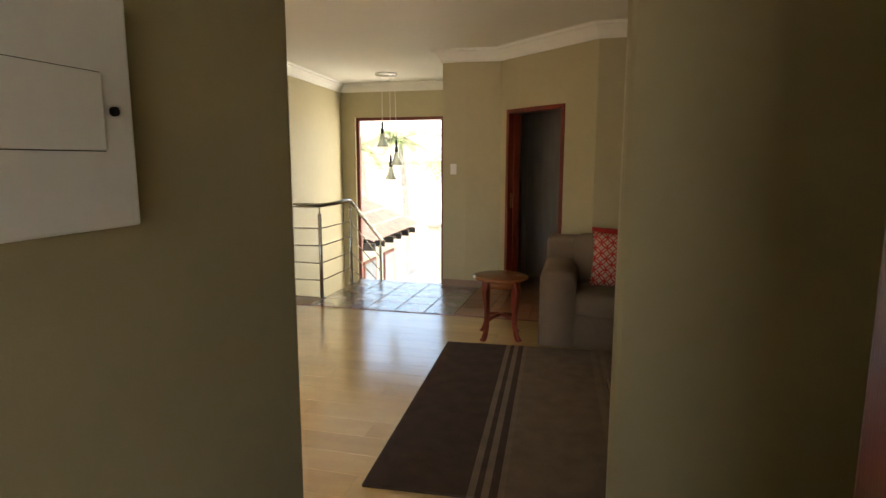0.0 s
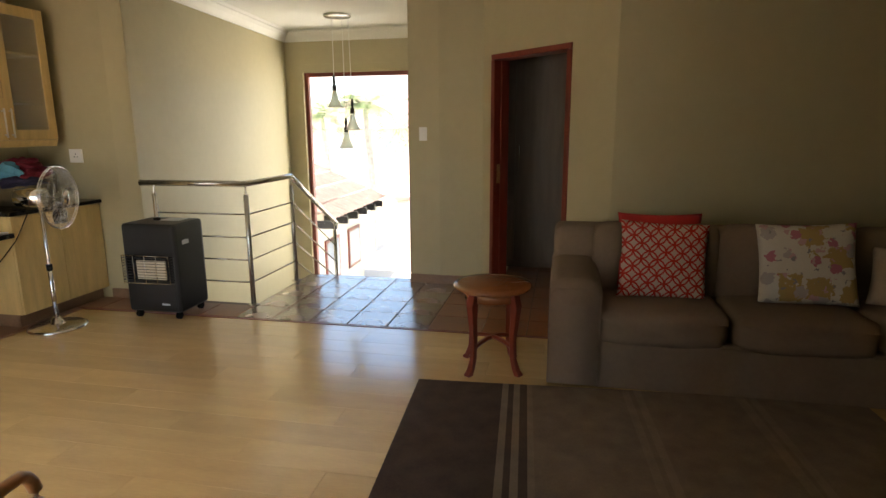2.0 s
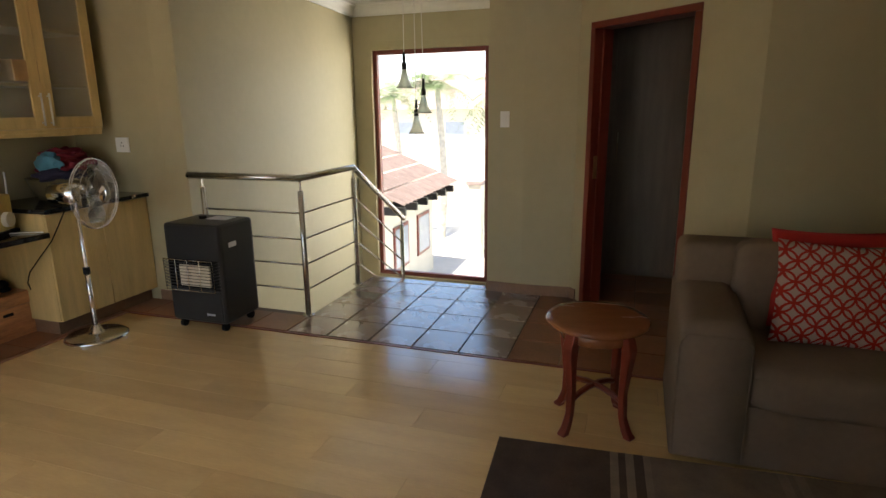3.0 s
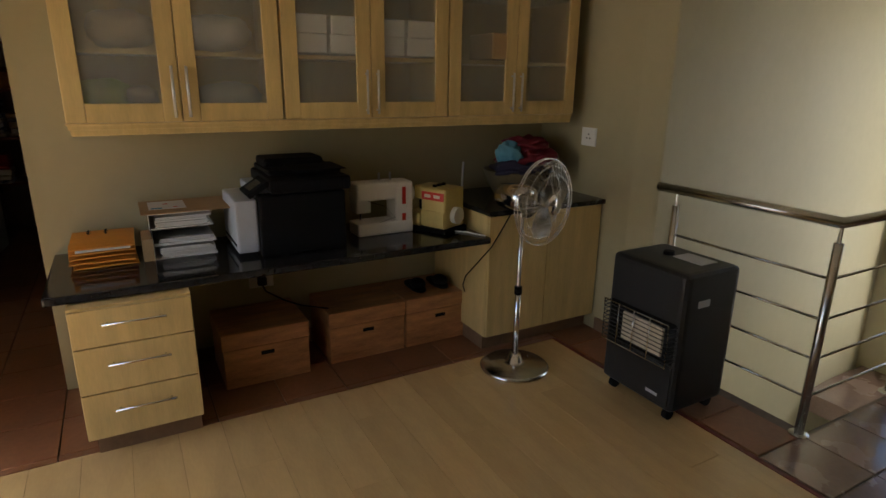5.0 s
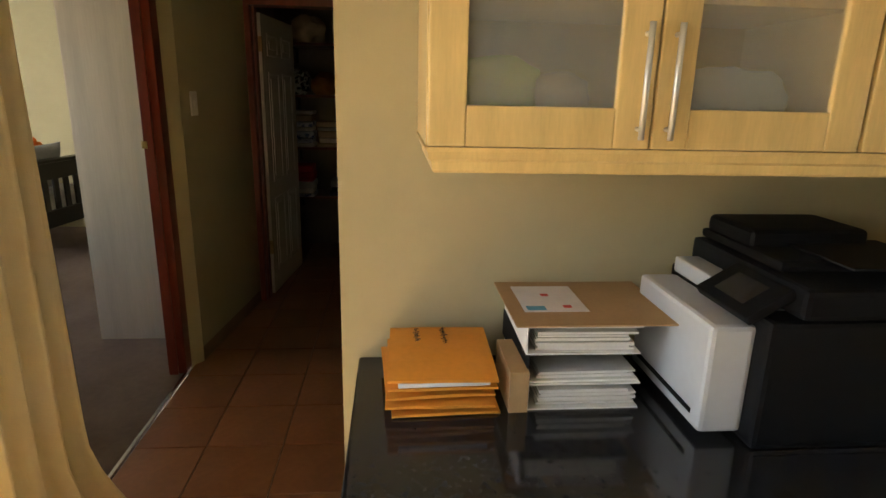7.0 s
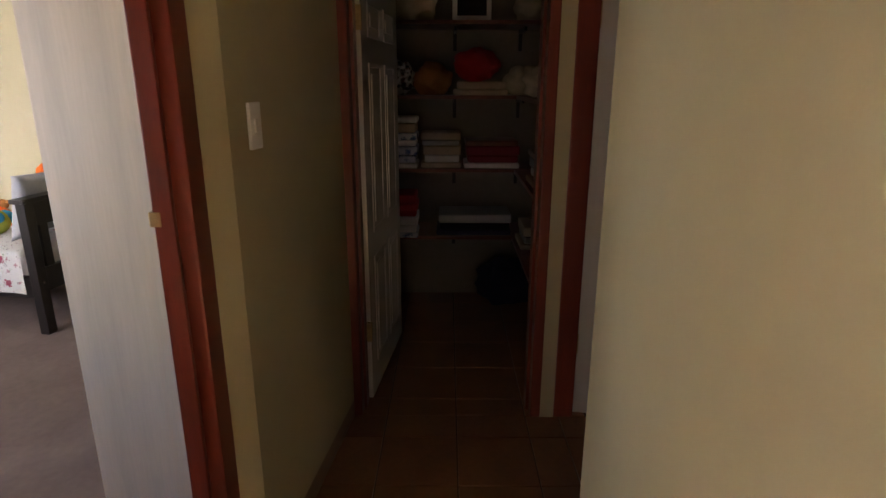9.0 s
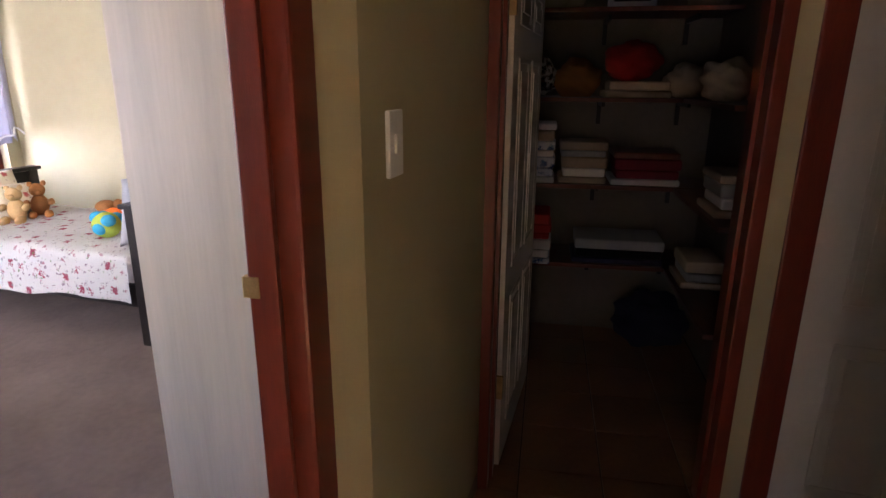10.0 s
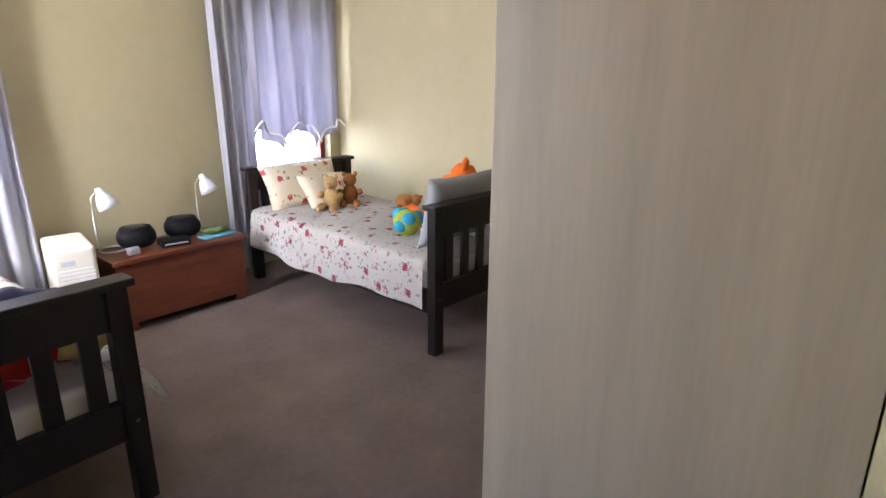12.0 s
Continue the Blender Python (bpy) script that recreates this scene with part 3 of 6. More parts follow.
# its leaf stands open inside the passage room
part("strike_plate", box(0.060, 0.015, 0.99, 0.064, 0.05, 1.16, bev=0.001), BRASS, f1, "brass strike plate")
leaf = part("leaf", box(0.765, 0.155, 0.01, 0.80, 0.93, 2.01, bev=0.004), MAHOG, f1)
part("door_handle", rod((0.765, 0.86, 1.02), (0.72, 0.86, 1.02), 0.011, tube([(0.72, 0.86, 1.02), (0.72, 0.76, 1.02)], 0.009)), CHROME, leaf, "chrome lever handle")
f2 = door_frame("door_2", (JL, YB), (JR, YB), 0.08, 2.03, "worn red brown varnished frame of the bedroom door", w=0.16, proud=0.004)
part("strike_plate", box(1.138, 0.040, 1.14, 1.146, 0.066, 1.27, bev=0.002, bm=box(1.129, 0.066, 1.215, 1.145, 0.094, 1.25, bev=0.002)), BRASS, f2, "worn brass strike plate")
f3 = door_frame("door_3", (XE, 1.925), (XE, 2.82), 0.12, 2.03, "red brown varnished frame of the linen store")
f4 = door_frame("door_4", (XE, 2.885), (XE, 3.80), 0.12, 2.03, "red brown frame of a closed white door", w=0.165)
part("jamb", box(0.15, 0.28, 0, 0.298, 0.36, 2.1, bev=0.008), MAHOG, tagged(thing("door_5", pose(0, 0, 0), "", "", kind="structure"), "red brown door frame beside the lobby", "door frame"))


def panel_door(name, m, w, h, label, handle_x=None):
    """A white moulded door with two columns of raised panels."""
    ob = thing(name, m, label, "door", kind="structure")
    body = part("leaf", box(0, 0, 0.008, w, 0.036, h, bev=0.003), DOORW, ob)
    for x0, x1 in ((0.11, w / 2 - 0.045), (w / 2 + 0.045, w - 0.11)):
        for z0, z1 in ((0.16, 0.72), (0.84, 1.62), (1.73, h - 0.12)):
            for y, s in ((0.0, -1), (0.036, 1)):
                b = bmesh.new()
                for k, (g, dpt) in enumerate(((0.0, 0.007), (0.022, -0.001), (0.045, 0.008))):
                    lo, hi = sorted((y, y + s * max(dpt, 0.001)))
                    if k == 0:
                        for bx in ((x0, z0, x1, z0 + 0.018), (x0, z1 - 0.018, x1, z1), (x0, z0 + 0.018, x0 + 0.018, z1 - 0.018), (x1 - 0.018, z0 + 0.018, x1, z1 - 0.018)):
                            box(bx[0], lo, bx[1], bx[2], hi, bx[3], bm=b, bev=0.003)
                    elif k == 2:
                        box(x0 + g, lo, z0 + g, x1 - g, hi, z1 - g, bm=b, bev=0.0035)
                part("panel", b, DOORW, body)
    if handle_x is not None:
        part("door_handle", tube([(handle_x, -0.05, 1.02), (handle_x + 0.1, -0.05, 1.02)], 0.009, rod((handle_x, 0, 1.02), (handle_x, -0.05, 1.02), 0.012)), CHROME, ob, "chrome lever handle")
    for z in (0.32, 1.75):
        part("hinge", box(-0.012, -0.006, z, 0.004, 0.042, z + 0.10, bev=0.002), BRASS, ob, "brass hinge")
    return ob


panel_door("door_leaf_store", pose(-7.64, 2.005, 0, 0, 0, 174), 0.80, 2.0, "white moulded panel door standing open into the store")
panel_door("door_leaf_hall", pose(XE - 0.02, 2.982, 0, 0, 0, 82), 0.80, 2.0, "white moulded panel door, closed, in a red frame", 0.72)


def window_unit(name, x0, x1, z0, z1, y, depth, label, mullions=(), rails=(), glass=True, wood=MAHOG):
    ob = thing(name, pose(0, 0, 0), label, "window", kind="structure")
    fr = 0.055
    for a in (x0, x1 - fr):
        part("window_frame", box(a, y, z0, a + fr, y + depth, z1, bev=0.005), wood, ob)
    for a in (z0, z1 - fr):
        part("window_frame", box(x0 + fr, y, a, x1 - fr, y + depth, a + fr, bev=0.005), wood, ob)
    for mx in mullions:
        part("mullion", box(mx - 0.03, y + 0.004, z0 + fr, mx + 0.03, y + depth - 0.004, z1 - fr, bev=0.004), wood, ob)
    for rz in rails:
        part("rail", box(x0 + fr, y + 0.006, rz - 0.03, x1 - fr, y + depth - 0.006, rz + 0.03, bev=0.004), wood, ob)
    if glass:
        g = part("pane", box(x0 + fr - 0.01, y + depth / 2 - 0.003, z0 + fr - 0.01, x1 - fr + 0.01, y + depth / 2 + 0.003, z1 - fr + 0.01), GLASS, ob)
        g.visible_shadow = False
    return ob


window_unit("window_1", -3.95, -2.40, -0.72, 2.25, YW + 0.05, 0.07, "tall fixed stair window in a dark wooden frame")
window_unit("window_2", -9.75, -8.82, 0.75, 2.1, YBW - 0.14, 0.07, "bedroom window in a dark wooden frame", rails=(1.62,))
window_unit("window_3", -7.15, -6.2, 0.75, 2.1, YBW - 0.14, 0.07, "second bedroom window in a dark wooden frame", rails=(1.62,))
# window_5 is unseen, added as an opening for the lobby's fill light
window_unit("window_5", -0.5, 1.1, 0.9, 2.1, -2.14, 0.07, "unseen lobby window added behind the entry, dark wooden frame", mullions=(0.3,))
window_unit("window_4", -4.62, -1.6, 0.0, 2.12, 1.62, 0.08, "sliding glass door in a dark wooden frame", mullions=(-3.6, -2.6))
structure("trim_window_reveal", box(-3.95, YW - 0.004, 2.29, -2.40, YW + 0.02, 2.36, bev=0.003), WALL, "plaster band above the stair window")


# ---- living room ----
def railing():
    ob = thing("stair_railing", pose(0, 0, 0), "brushed steel stair railing with round posts and bars", "railing")
    A0, A1, B1, C1 = (-3.78, YS + 0.01), (-2.92, 5.83), (-2.92, 6.66), (-2.92, 7.70)
    H = 1.04

    def post(x, y, z, h):
        p = part("post", rod((x, y, z), (x, y, z + h), 0.021, seg=14), STEEL, ob, smooth=True)
        part("flange", lathe([(0.045, z), (0.045, z + 0.006), (0.028, z + 0.014), (0.0, z + 0.014)], at=(x, y, 0), seg=16), STEEL, p)
        part("spigot", rod((x, y, z + h), (x, y, z + h + 0.075), 0.008, seg=8), STEEL, p)

    post(A0[0], A0[1] - 0.0, 0, H - 0.09)
    post(*A1, 0, H - 0.09)
    post(*B1, 0, H - 0.09)
    post(C1[0], C1[1], -0.70, 1.04)
    part("handrail", tube([(-3.9, YS - 0.0, H), (A1[0], A1[1], H), (B1[0], B1[1], H), (C1[0], C1[1] + 0.06, 0.40)], 0.026, seg=12), STEEL, ob, smooth=True)
    for k in range(4):
        z = 0.20 + 0.195 * k
        part("bar", tube([(A0[0], A0[1], z), (A1[0], A1[1], z), (B1[0], B1[1], z), (C1[0], C1[1], z - 0.63)], 0.0075, seg=8), STEEL, ob, smooth=True)
    return ob


railing()


def heater():
    """Gas cabinet heater, front towards -y."""
    ob = thing("gas_heater", pose(-3.49, 5.515, 0, 0, 0, 0), "black gas cabinet heater with a wire guard, on castors", "heater")
    w, d, h = 0.235, 0.19, 0.77
    b = box(-w, -d, 0.06, w, d, h, bev=0.035, seg=3)
    body = part("cabinet", b, BLACKM, ob)
    part("front_panel", box(-w + 0.025, -d - 0.008, 0.09, w - 0.025, -d + 0.006, 0.30, bev=0.005), BLACKM, ob)
    part("burner_recess", box(-w + 0.03, -d - 0.004, 0.31, w - 0.03, -d + 0.004, 0.52, bev=0.003), BLACKP, ob)
    for i in range(3):
        part("ceramic_plaque", box(-0.105 + 0.085 * i, -d - 0.022, 0.335, -0.024 + 0.085 * i, -d - 0.004, 0.485, bev=0.004), CERAM, ob, "pale ceramic burner plaque")
    guard = part("guard", tube([(-w + 0.03, -d - 0.05, 0.31), (-w + 0.03, -d - 0.055, 0.53), (w - 0.03, -d - 0.055, 0.53), (w - 0.03, -d - 0.05, 0.31)], 0.004, seg=6, closed=True), CHROME, ob, "chromed wire guard", smooth=True)
    for k in range(9):
        z = 0.335 + k * 0.022
        part("wire", tube([(-w + 0.02, -d - 0.0, z), (-w + 0.03, -d - 0.055, z), (w - 0.03, -d - 0.055, z), (w - 0.02, -d, z)], 0.0024, seg=6), BLACKM, guard, smooth=True)
    for x in (-0.1, 0.0, 0.1):
        part("wire", tube([(x, -d - 0.06, 0.31), (x, -d - 0.06, 0.53)], 0.0028, seg=6), CHROME, guard, smooth=True)
    for x, y in ((-0.18, -0.14), (0.18, -0.14), (-0.18, 0.14), (0.18, 0.14)):
        part("castor", rod((x - 0.014, y, 0.03), (x + 0.014, y, 0.03), 0.03, box(x - 0.018, y - 0.015, 0.035, x + 0.018, y + 0.015, 0.075, bev=0.003)), BLACKP, ob)
    part("control_well", box(-0.02, 0.0, h - 0.004, 0.15, 0.12, h + 0.004, bev=0.003), GREYP, ob, "grey control label")
    part("knob", lathe([(0.028, 0), (0.026, 0.018), (0.0, 0.02)], at=(-0.06, 0.02, h)), BLACKP, ob)
    part("side_handle", box(w - 0.003, -0.10, 0.60, w + 0.004, -0.02, 0.635, bev=0.003), GREYP, ob, "pale side grip")
    part("maker_mark", box(0.08, -d - 0.010, 0.125, 0.15, -d - 0.007, 0.14), GREYP, ob)
    return ob


heater()


def fan():
    ob = thing("pedestal_fan", pose(-4.105, 5.015, 0, 0, 0, 0), "chrome pedestal fan with a round wire cage", "fan")
    part("base", lathe([(0.195, 0), (0.2, 0.012), (0.185, 0.024), (0.07, 0.035), (0.045, 0.05), (0.03, 0.09), (0.0, 0.09)], seg=40), STEEL, ob, smooth=True)
    part("pole", rod((0, 0, 0.08), (0, 0, 0.98), 0.012, rod((0, 0, 0.08), (0, 0, 0.50), 0.0165)), CHROME, ob, smooth=True)
    part("collar", rod((0, 0, 0.455), (0, 0, 0.50), 0.022, rod((0.02, -0.03, 0.475), (0.005, 0, 0.475), 0.011)), BLACKP, ob)
    # head faces the room
    hd = Matrix.Translation((-0.03, 0, 1.0)) @ Matrix.Rotation(radians(14), 4, "Z") @ Matrix.Rotation(radians(90), 4, "Y") @ Matrix.Scale(1.06, 4)

    def head_part(name, bm, material, label="", smooth=True):
        bmesh.ops.transform(bm, matrix=hd, verts=bm.verts)
        return part(name, bm, material, ob, label, smooth)

    head_part("motor", lathe([(0.0, -0.135), (0.04, -0.135), (0.06, -0.12), (0.068, -0.02), (0.066, 0.06), (0.045, 0.08), (0.0, 0.08)], seg=24), CHROME)
    cage = bmesh.new()
    for r, z in ((0.215, 0.15), (0.215, 0.165), (0.14, 0.205), (0.14, 0.105), (0.06, 0.215), (0.18, 0.19), (0.18, 0.12)):
        tube([(r * math.cos(a * math.tau / 40), r * math.sin(a * math.tau / 40), z) for a in range(40)], 0.0028 if r > 0.2 else 0.0016, cage, seg=5, closed=True)
    for k in range(44):
        a = k * math.tau / 44
        c, s = math.cos(a), math.sin(a)
        tube([(0.05 * c, 0.05 * s, 0.218), (0.14 * c, 0.14 * s, 0.206), (0.195 * c, 0.195 * s, 0.185), (0.215 * c, 0.215 * s, 0.158), (0.195 * c, 0.195 * s, 0.125), (0.06 * c, 0.06 * s, 0.085)], 0.0012, cage, seg=4)
    tagged(head_part("cage", cage, CHROME, "fine chromed wire cage"), "fine chromed wire cage", kind="stuff")
    head_part("badge", lathe([(0.0, 0.214), (0.05, 0.214), (0.05, 0.222), (0.0, 0.226)], seg=24), CHROME)
    for k in range(4):
        b = bmesh.new()
        vs = []
        for i in range(7):
            r = 0.03 + 0.155 * i / 6
            half = (0.2 + 0.5 * math.sin(math.pi * (0.15 + 0.75 * i / 6))) * 0.75
            for s in (-1, 1):
                a = k * math.tau / 4 + s * half * 0.9
                vs.append(b.verts.new((r * math.cos(a), r * math.sin(a), 0.15 + s * 0.018)))
        for i in range(6):
            b.faces.new((vs[2 * i], vs[2 * i + 1], vs[2 * i + 3], vs[2 * i + 2]))
        bmesh.ops.solidify(b, geom=b.faces[:], thickness=0.0025)
        head_part("blade", b, CHROME)
    return ob


fan()


def drawer_unit():
    ob = thing("drawer_unit", pose(0, 0, 0), "maple veneer unit with three drawers under the desk", "drawers")
    part("body", box(-4.98, 2.88, 0.10, -4.245, 3.345, 0.70, bev=0.002), MAPLE, ob)
    part("plinth", box(-4.96, 2.91, 0.0, -4.29, 3.335, 0.10), SKIRT, ob, "brown tiled plinth")
    for z0, z1 in ((0.105, 0.315), (0.32, 0.525), (0.53, 0.69)):
        d = part("drawer", box(-4.245, 2.883, z0, -4.225, 3.342, z1, bev=0.003), MAPLE, ob)
        zc = z0 + (z1 - z0) * 0.62
        part("handle", tube([(-4.20, 3.0, zc), (-4.20, 3.24, zc)], 0.006, rod((-4.225, 3.02, zc), (-4.20, 3.02, zc), 0.004, rod((-4.225, 3.22, zc), (-4.20, 3.22, zc), 0.004))), CHROME, d, "chrome bar handle", smooth=True)
    return ob


drawer_unit()


def end_cabinet():
    ob = thing("end_cabinet", pose(0, 0, 0), "maple veneer cupboard with two doors beside the desk", "cupboard")
    part("body", box(-4.99, 4.955, 0.10, -4.345, 5.81, 0.86, bev=0.002), MAPLE, ob)
    part("plinth", box(-4.96, 4.97, 0.0, -4.39, 5.80, 0.10), SKIRT, ob, "brown tiled plinth")
    for y0, y1 in ((4.958, 5.38), (5.386, 5.807)):
        part("door", box(-4.345, y0, 0.105, -4.325, y1, 0.855, bev=0.003), MAPLE, ob)
    return ob


end_cabinet()
tagged(solid("end_worktop", box(-4.995, 4.94, 0.862, -4.30, 5.815, 0.892, bev=0.006), GRANITE), "polished black granite top of the end cupboard", "worktop")
tagged(solid("desk_worktop", box(-4.995, 2.80, 0.705, -4.30, 4.953, 0.742, bev=0.01, seg=3), GRANITE), "polished black granite desk top with rounded edge", "worktop")


def wall_cupboard(y0, group="glazed wall cupboards"):
    """One wall unit of two glazed doors; front towards +x."""
    w = 0.907
    ob = thing("wall_cupboard", pose(XD, y0, 1.41, 0, 0, 0), "maple wall cupboard with two frosted glass doors", "cupboard", group)
    F, zt = 0.44, 1.02
    part("side", box(0.003, 0.001, 0, F, 0.019, zt), MAPLE, ob)
    part("side", box(0.003, w - 0.019, 0, F, w - 0.001, zt), MAPLE, ob)
    part("bottom", box(0.003, 0.019, 0, F, w - 0.019, 0.018), MAPLE, ob)
    part("top", box(0.003, 0.019, zt - 0.018, F, w - 0.019, zt), MAPLE, ob)
    part("back", box(0.003, 0.019, 0.018, 0.010, w - 0.019, zt - 0.018), MAPLE, ob)
    part("shelf", box(0.012, 0.019, 0.285, F - 0.03, w - 0.019, 0.303), MAPLE, ob)
    part("shelf", box(0.012, 0.019, 0.66, F - 0.03, w - 0.019, 0.678), MAPLE, ob)
    for k in (0, 1):
        a, b_ = (0.003, w / 2 - 0.002) if k == 0 else (w / 2 + 0.002, w - 0.003)
        door = part("door", box(F + 0.002, a, 0.0, F + 0.022, a + 0.075, zt, bev=0.004), MAPLE, ob)
        part("stile", box(F + 0.002, b_ - 0.075, 0, F + 0.022, b_, zt, bev=0.004), MAPLE, door)
        part("bottom_rail", box(F + 0.003, a + 0.075, 0, F + 0.021, b_ - 0.075, 0.08, bev=0.003), MAPLE, door)
        part("top_rail", box(F + 0.003, a + 0.075, zt - 0.08, F + 0.021, b_ - 0.075, zt, bev=0.003), MAPLE, door)
        part("pane", box(F + 0.009, a + 0.07, 0.075, F + 0.013, b_ - 0.07, zt - 0.075), FROST, door, "frosted glass pane").visible_shadow = False
        hy = b_ - 0.028 if k == 0 else a + 0.028
        part("handle", tube([(F + 0.045, hy, 0.02), (F + 0.045, hy, 0.24)], 0.0065, rod((F + 0.02, hy, 0.04), (F + 0.045, hy, 0.04), 0.005, rod((F + 0.02, hy, 0.22), (F + 0.045, hy, 0.22), 0.005))), ALU, door, "satin aluminium bar handle", smooth=True)
    return ob


for k in range(3):
    wall_cupboard(2.968 + 0.912 * k)
tagged(solid("cupboard_pelmet", profile_run([(XD + 0.43, 5.695), (XD + 0.43, 2.992), (XD + 0.003, 2.992)][::-1], [(-0.018, 1.408), (-0.018, 1.355), (0.006, 1.355), (0.010, 1.36), (0.012, 1.378), (0.018, 1.384), (0.020, 1.398), (0.027, 1.408)]), MAPLE), "maple moulding under the wall cupboards", "pelmet")


def storage_box(x, y, w, d, h, turn, lid_label):
    """Wooden box with a lift-off lid; front towards +x."""
    ob = thing("storage_box", pose(x, y, 0, 0, 0, turn), lid_label, "box", "wooden boxes under the desk")
    part("body", box(-d / 2, -w / 2, 0, d / 2, w / 2, h * 0.70, bev=0.006), BOXW, ob)
    lid = part("lid", box(-d / 2 - 0.006, -w / 2 - 0.006, h * 0.70 + 0.003, d / 2 + 0.006, w / 2 + 0.006, h, bev=0.01), BOXW, ob)
    part("hand_hole", box(d / 2 - 0.002, -0.035, h * 0.56 - 0.01, d / 2 + 0.003, 0.035, h * 0.56 + 0.012, bev=0.002), BLACKP, ob, "dark hand hole")
    return ob


storage_box(-4.79, 3.72, 0.455, 0.40, 0.315, 0, "orange brown wooden storage box with a flat lid")
storage_box(-4.82, 4.315, 0.47, 0.40, 0.315, 0, "orange brown wooden box under the desk")
storage_box(-4.82, 4.80, 0.47, 0.40, 0.315, 0, "orange brown wooden box with slippers on its lid")
for k, y in enumerate((4.70, 4.86)):
    b = blob((-4.78, y, 0.335), (0.12, 0.045, 0.02), square=2.6)
    blob((-4.74, y, 0.365), (0.06, 0.048, 0.035), b)
    tagged(solid("slipper", b, BLACKP, smooth=True), "black slipper on a wooden box", "slipper", "pair of slippers")


def sofa():
    ob = thing("sofa", pose(0, 0, 0), "taupe fabric sofa with loose seat cushions and skirt", "sofa")
    x0, x1, yf, yb = -0.40, 2.31, 4.70, 5.47
    part("frame", box(x0 + 0.02, yf + 0.02, 0.02, x1 - 0.02, yb, 0.30, bev=0.012), SOFA, ob)
    part("skirt", box(x0 + 0.27, yf + 0.002, 0.008, x1 - 0.27, yf + 0.018, 0.285, bev=0.004), SOFA, ob)
    for a, b_ in ((x0, x0 + 0.29), (x1 - 0.26, x1)):
        b = bmesh.new()
        rings = []
        n = 20
        for j in range(n + 1):
            y = yf - 0.008 + (yb - yf) * j / n
            prof = [(a - 0.004, 0.015), (a - 0.003, 0.30), (a + 0.0, 0.57), (a + 0.018, 0.607), (a + 0.06, 0.628), (b_ - 0.07, 0.628), (b_ - 0.022, 0.604), (b_ + 0.004, 0.555), (b_ + 0.004, 0.35), (b_, 0.015)]
            lift = 0.055 * (j / n) ** 0.6
            inset = 0.02 if j in (0, n) else 0.0
            cx = (a + b_) / 2
            rings.append([b.verts.new((cx + (px - cx) * (1 - inset * 1.2), y, pz + lift * (pz > 0.3) - inset * (pz > 0.3))) for px, pz in prof])
        for r, q in zip(rings, rings[1:]):
            for i in range(len(r) - 1):
                b.faces.new((r[i], r[i + 1], q[i + 1], q[i]))
        b.faces.new(rings[0])
        b.faces.new(rings[-1][::-1])
        arm = part("arm", b, SOFA, ob, smooth=True)
        part("piping", tube([(a + 0.004, yf - 0.012, 0.03), (a + 0.004, yf - 0.012, 0.55), (a + 0.035, yf - 0.012, 0.588), (b_ - 0.035, yf - 0.012, 0.588), (b_ - 0.004, yf - 0.012, 0.55), (b_ - 0.004, yf - 0.012, 0.03)], 0.004, seg=6), SOFA, arm)
    part("backrest", box(x0 + 0.01, yb - 0.24, 0.28, x1 - 0.01, yb + 0.02, 0.86, bev=0.06, seg=4), SOFA, ob, smooth=True)
    w = (x1 - x0 - 0.52) / 3
    for k in range(3):
        xa = x0 + 0.26 + w * k
        b = blob((xa + w / 2, (yf - 0.01 + yb - 0.24) / 2, 0.372), (w / 2 - 0.002, (yb - 0.24 - yf + 0.06) / 2, 0.108), square=6.0, wobble=0.035, seed=k * 3.1, seg=40)
        c = part("seat_cushion", b, SOFA, ob, smooth=True)
        part("piping", tube([(xa + 0.04, yf - 0.026, 0.43), (xa + w - 0.04, yf - 0.026, 0.43)], 0.004, seg=6), SOFA, c)
    for k in range(3):
        xa = x0 + 0.26 + w * k
        part("back_cushion", blob((xa + w / 2, yb - 0.26, 0.66), (w / 2 + 0.004, 0.07, 0.24), square=9.0, wobble=0.03, seed=k * 1.3 + 9, seg=36), SOFA, ob, smooth=True)
    return ob


sofa()


def throw_cushion(name, m, w, h, t, material, label):
    b = cushion(w, h, t, nx=22)
    ob = solid(name, b, material, smooth=True)
    ob.matrix_world = m
    return tagged(ob, label, "cushion", "cushions on the sofa")


throw_cushion("throw_cushion", pose(0.26, 5.07, 0.69, -14, 3, 4), 0.52, 0.47, 0.13, RINGS, "red cushion with a white ring pattern")
throw_cushion("throw_cushion", pose(0.25, 5.17, 0.735, -13, 0, 3), 0.50, 0.46, 0.10, REDC, "plain red cushion behind a patterned one")
throw_cushion("throw_cushion", pose(1.04, 5.06, 0.70, -16, -3, -4), 0.52, 0.48, 0.14, FLORAL, "cream cushion printed with faded flowers")
throw_cushion("throw_cushion", pose(1.62, 5.03, 0.63, -24, 4, -14), 0.50, 0.34, 0.12, BEIGEC, "beige linen oblong cushion with stripes")


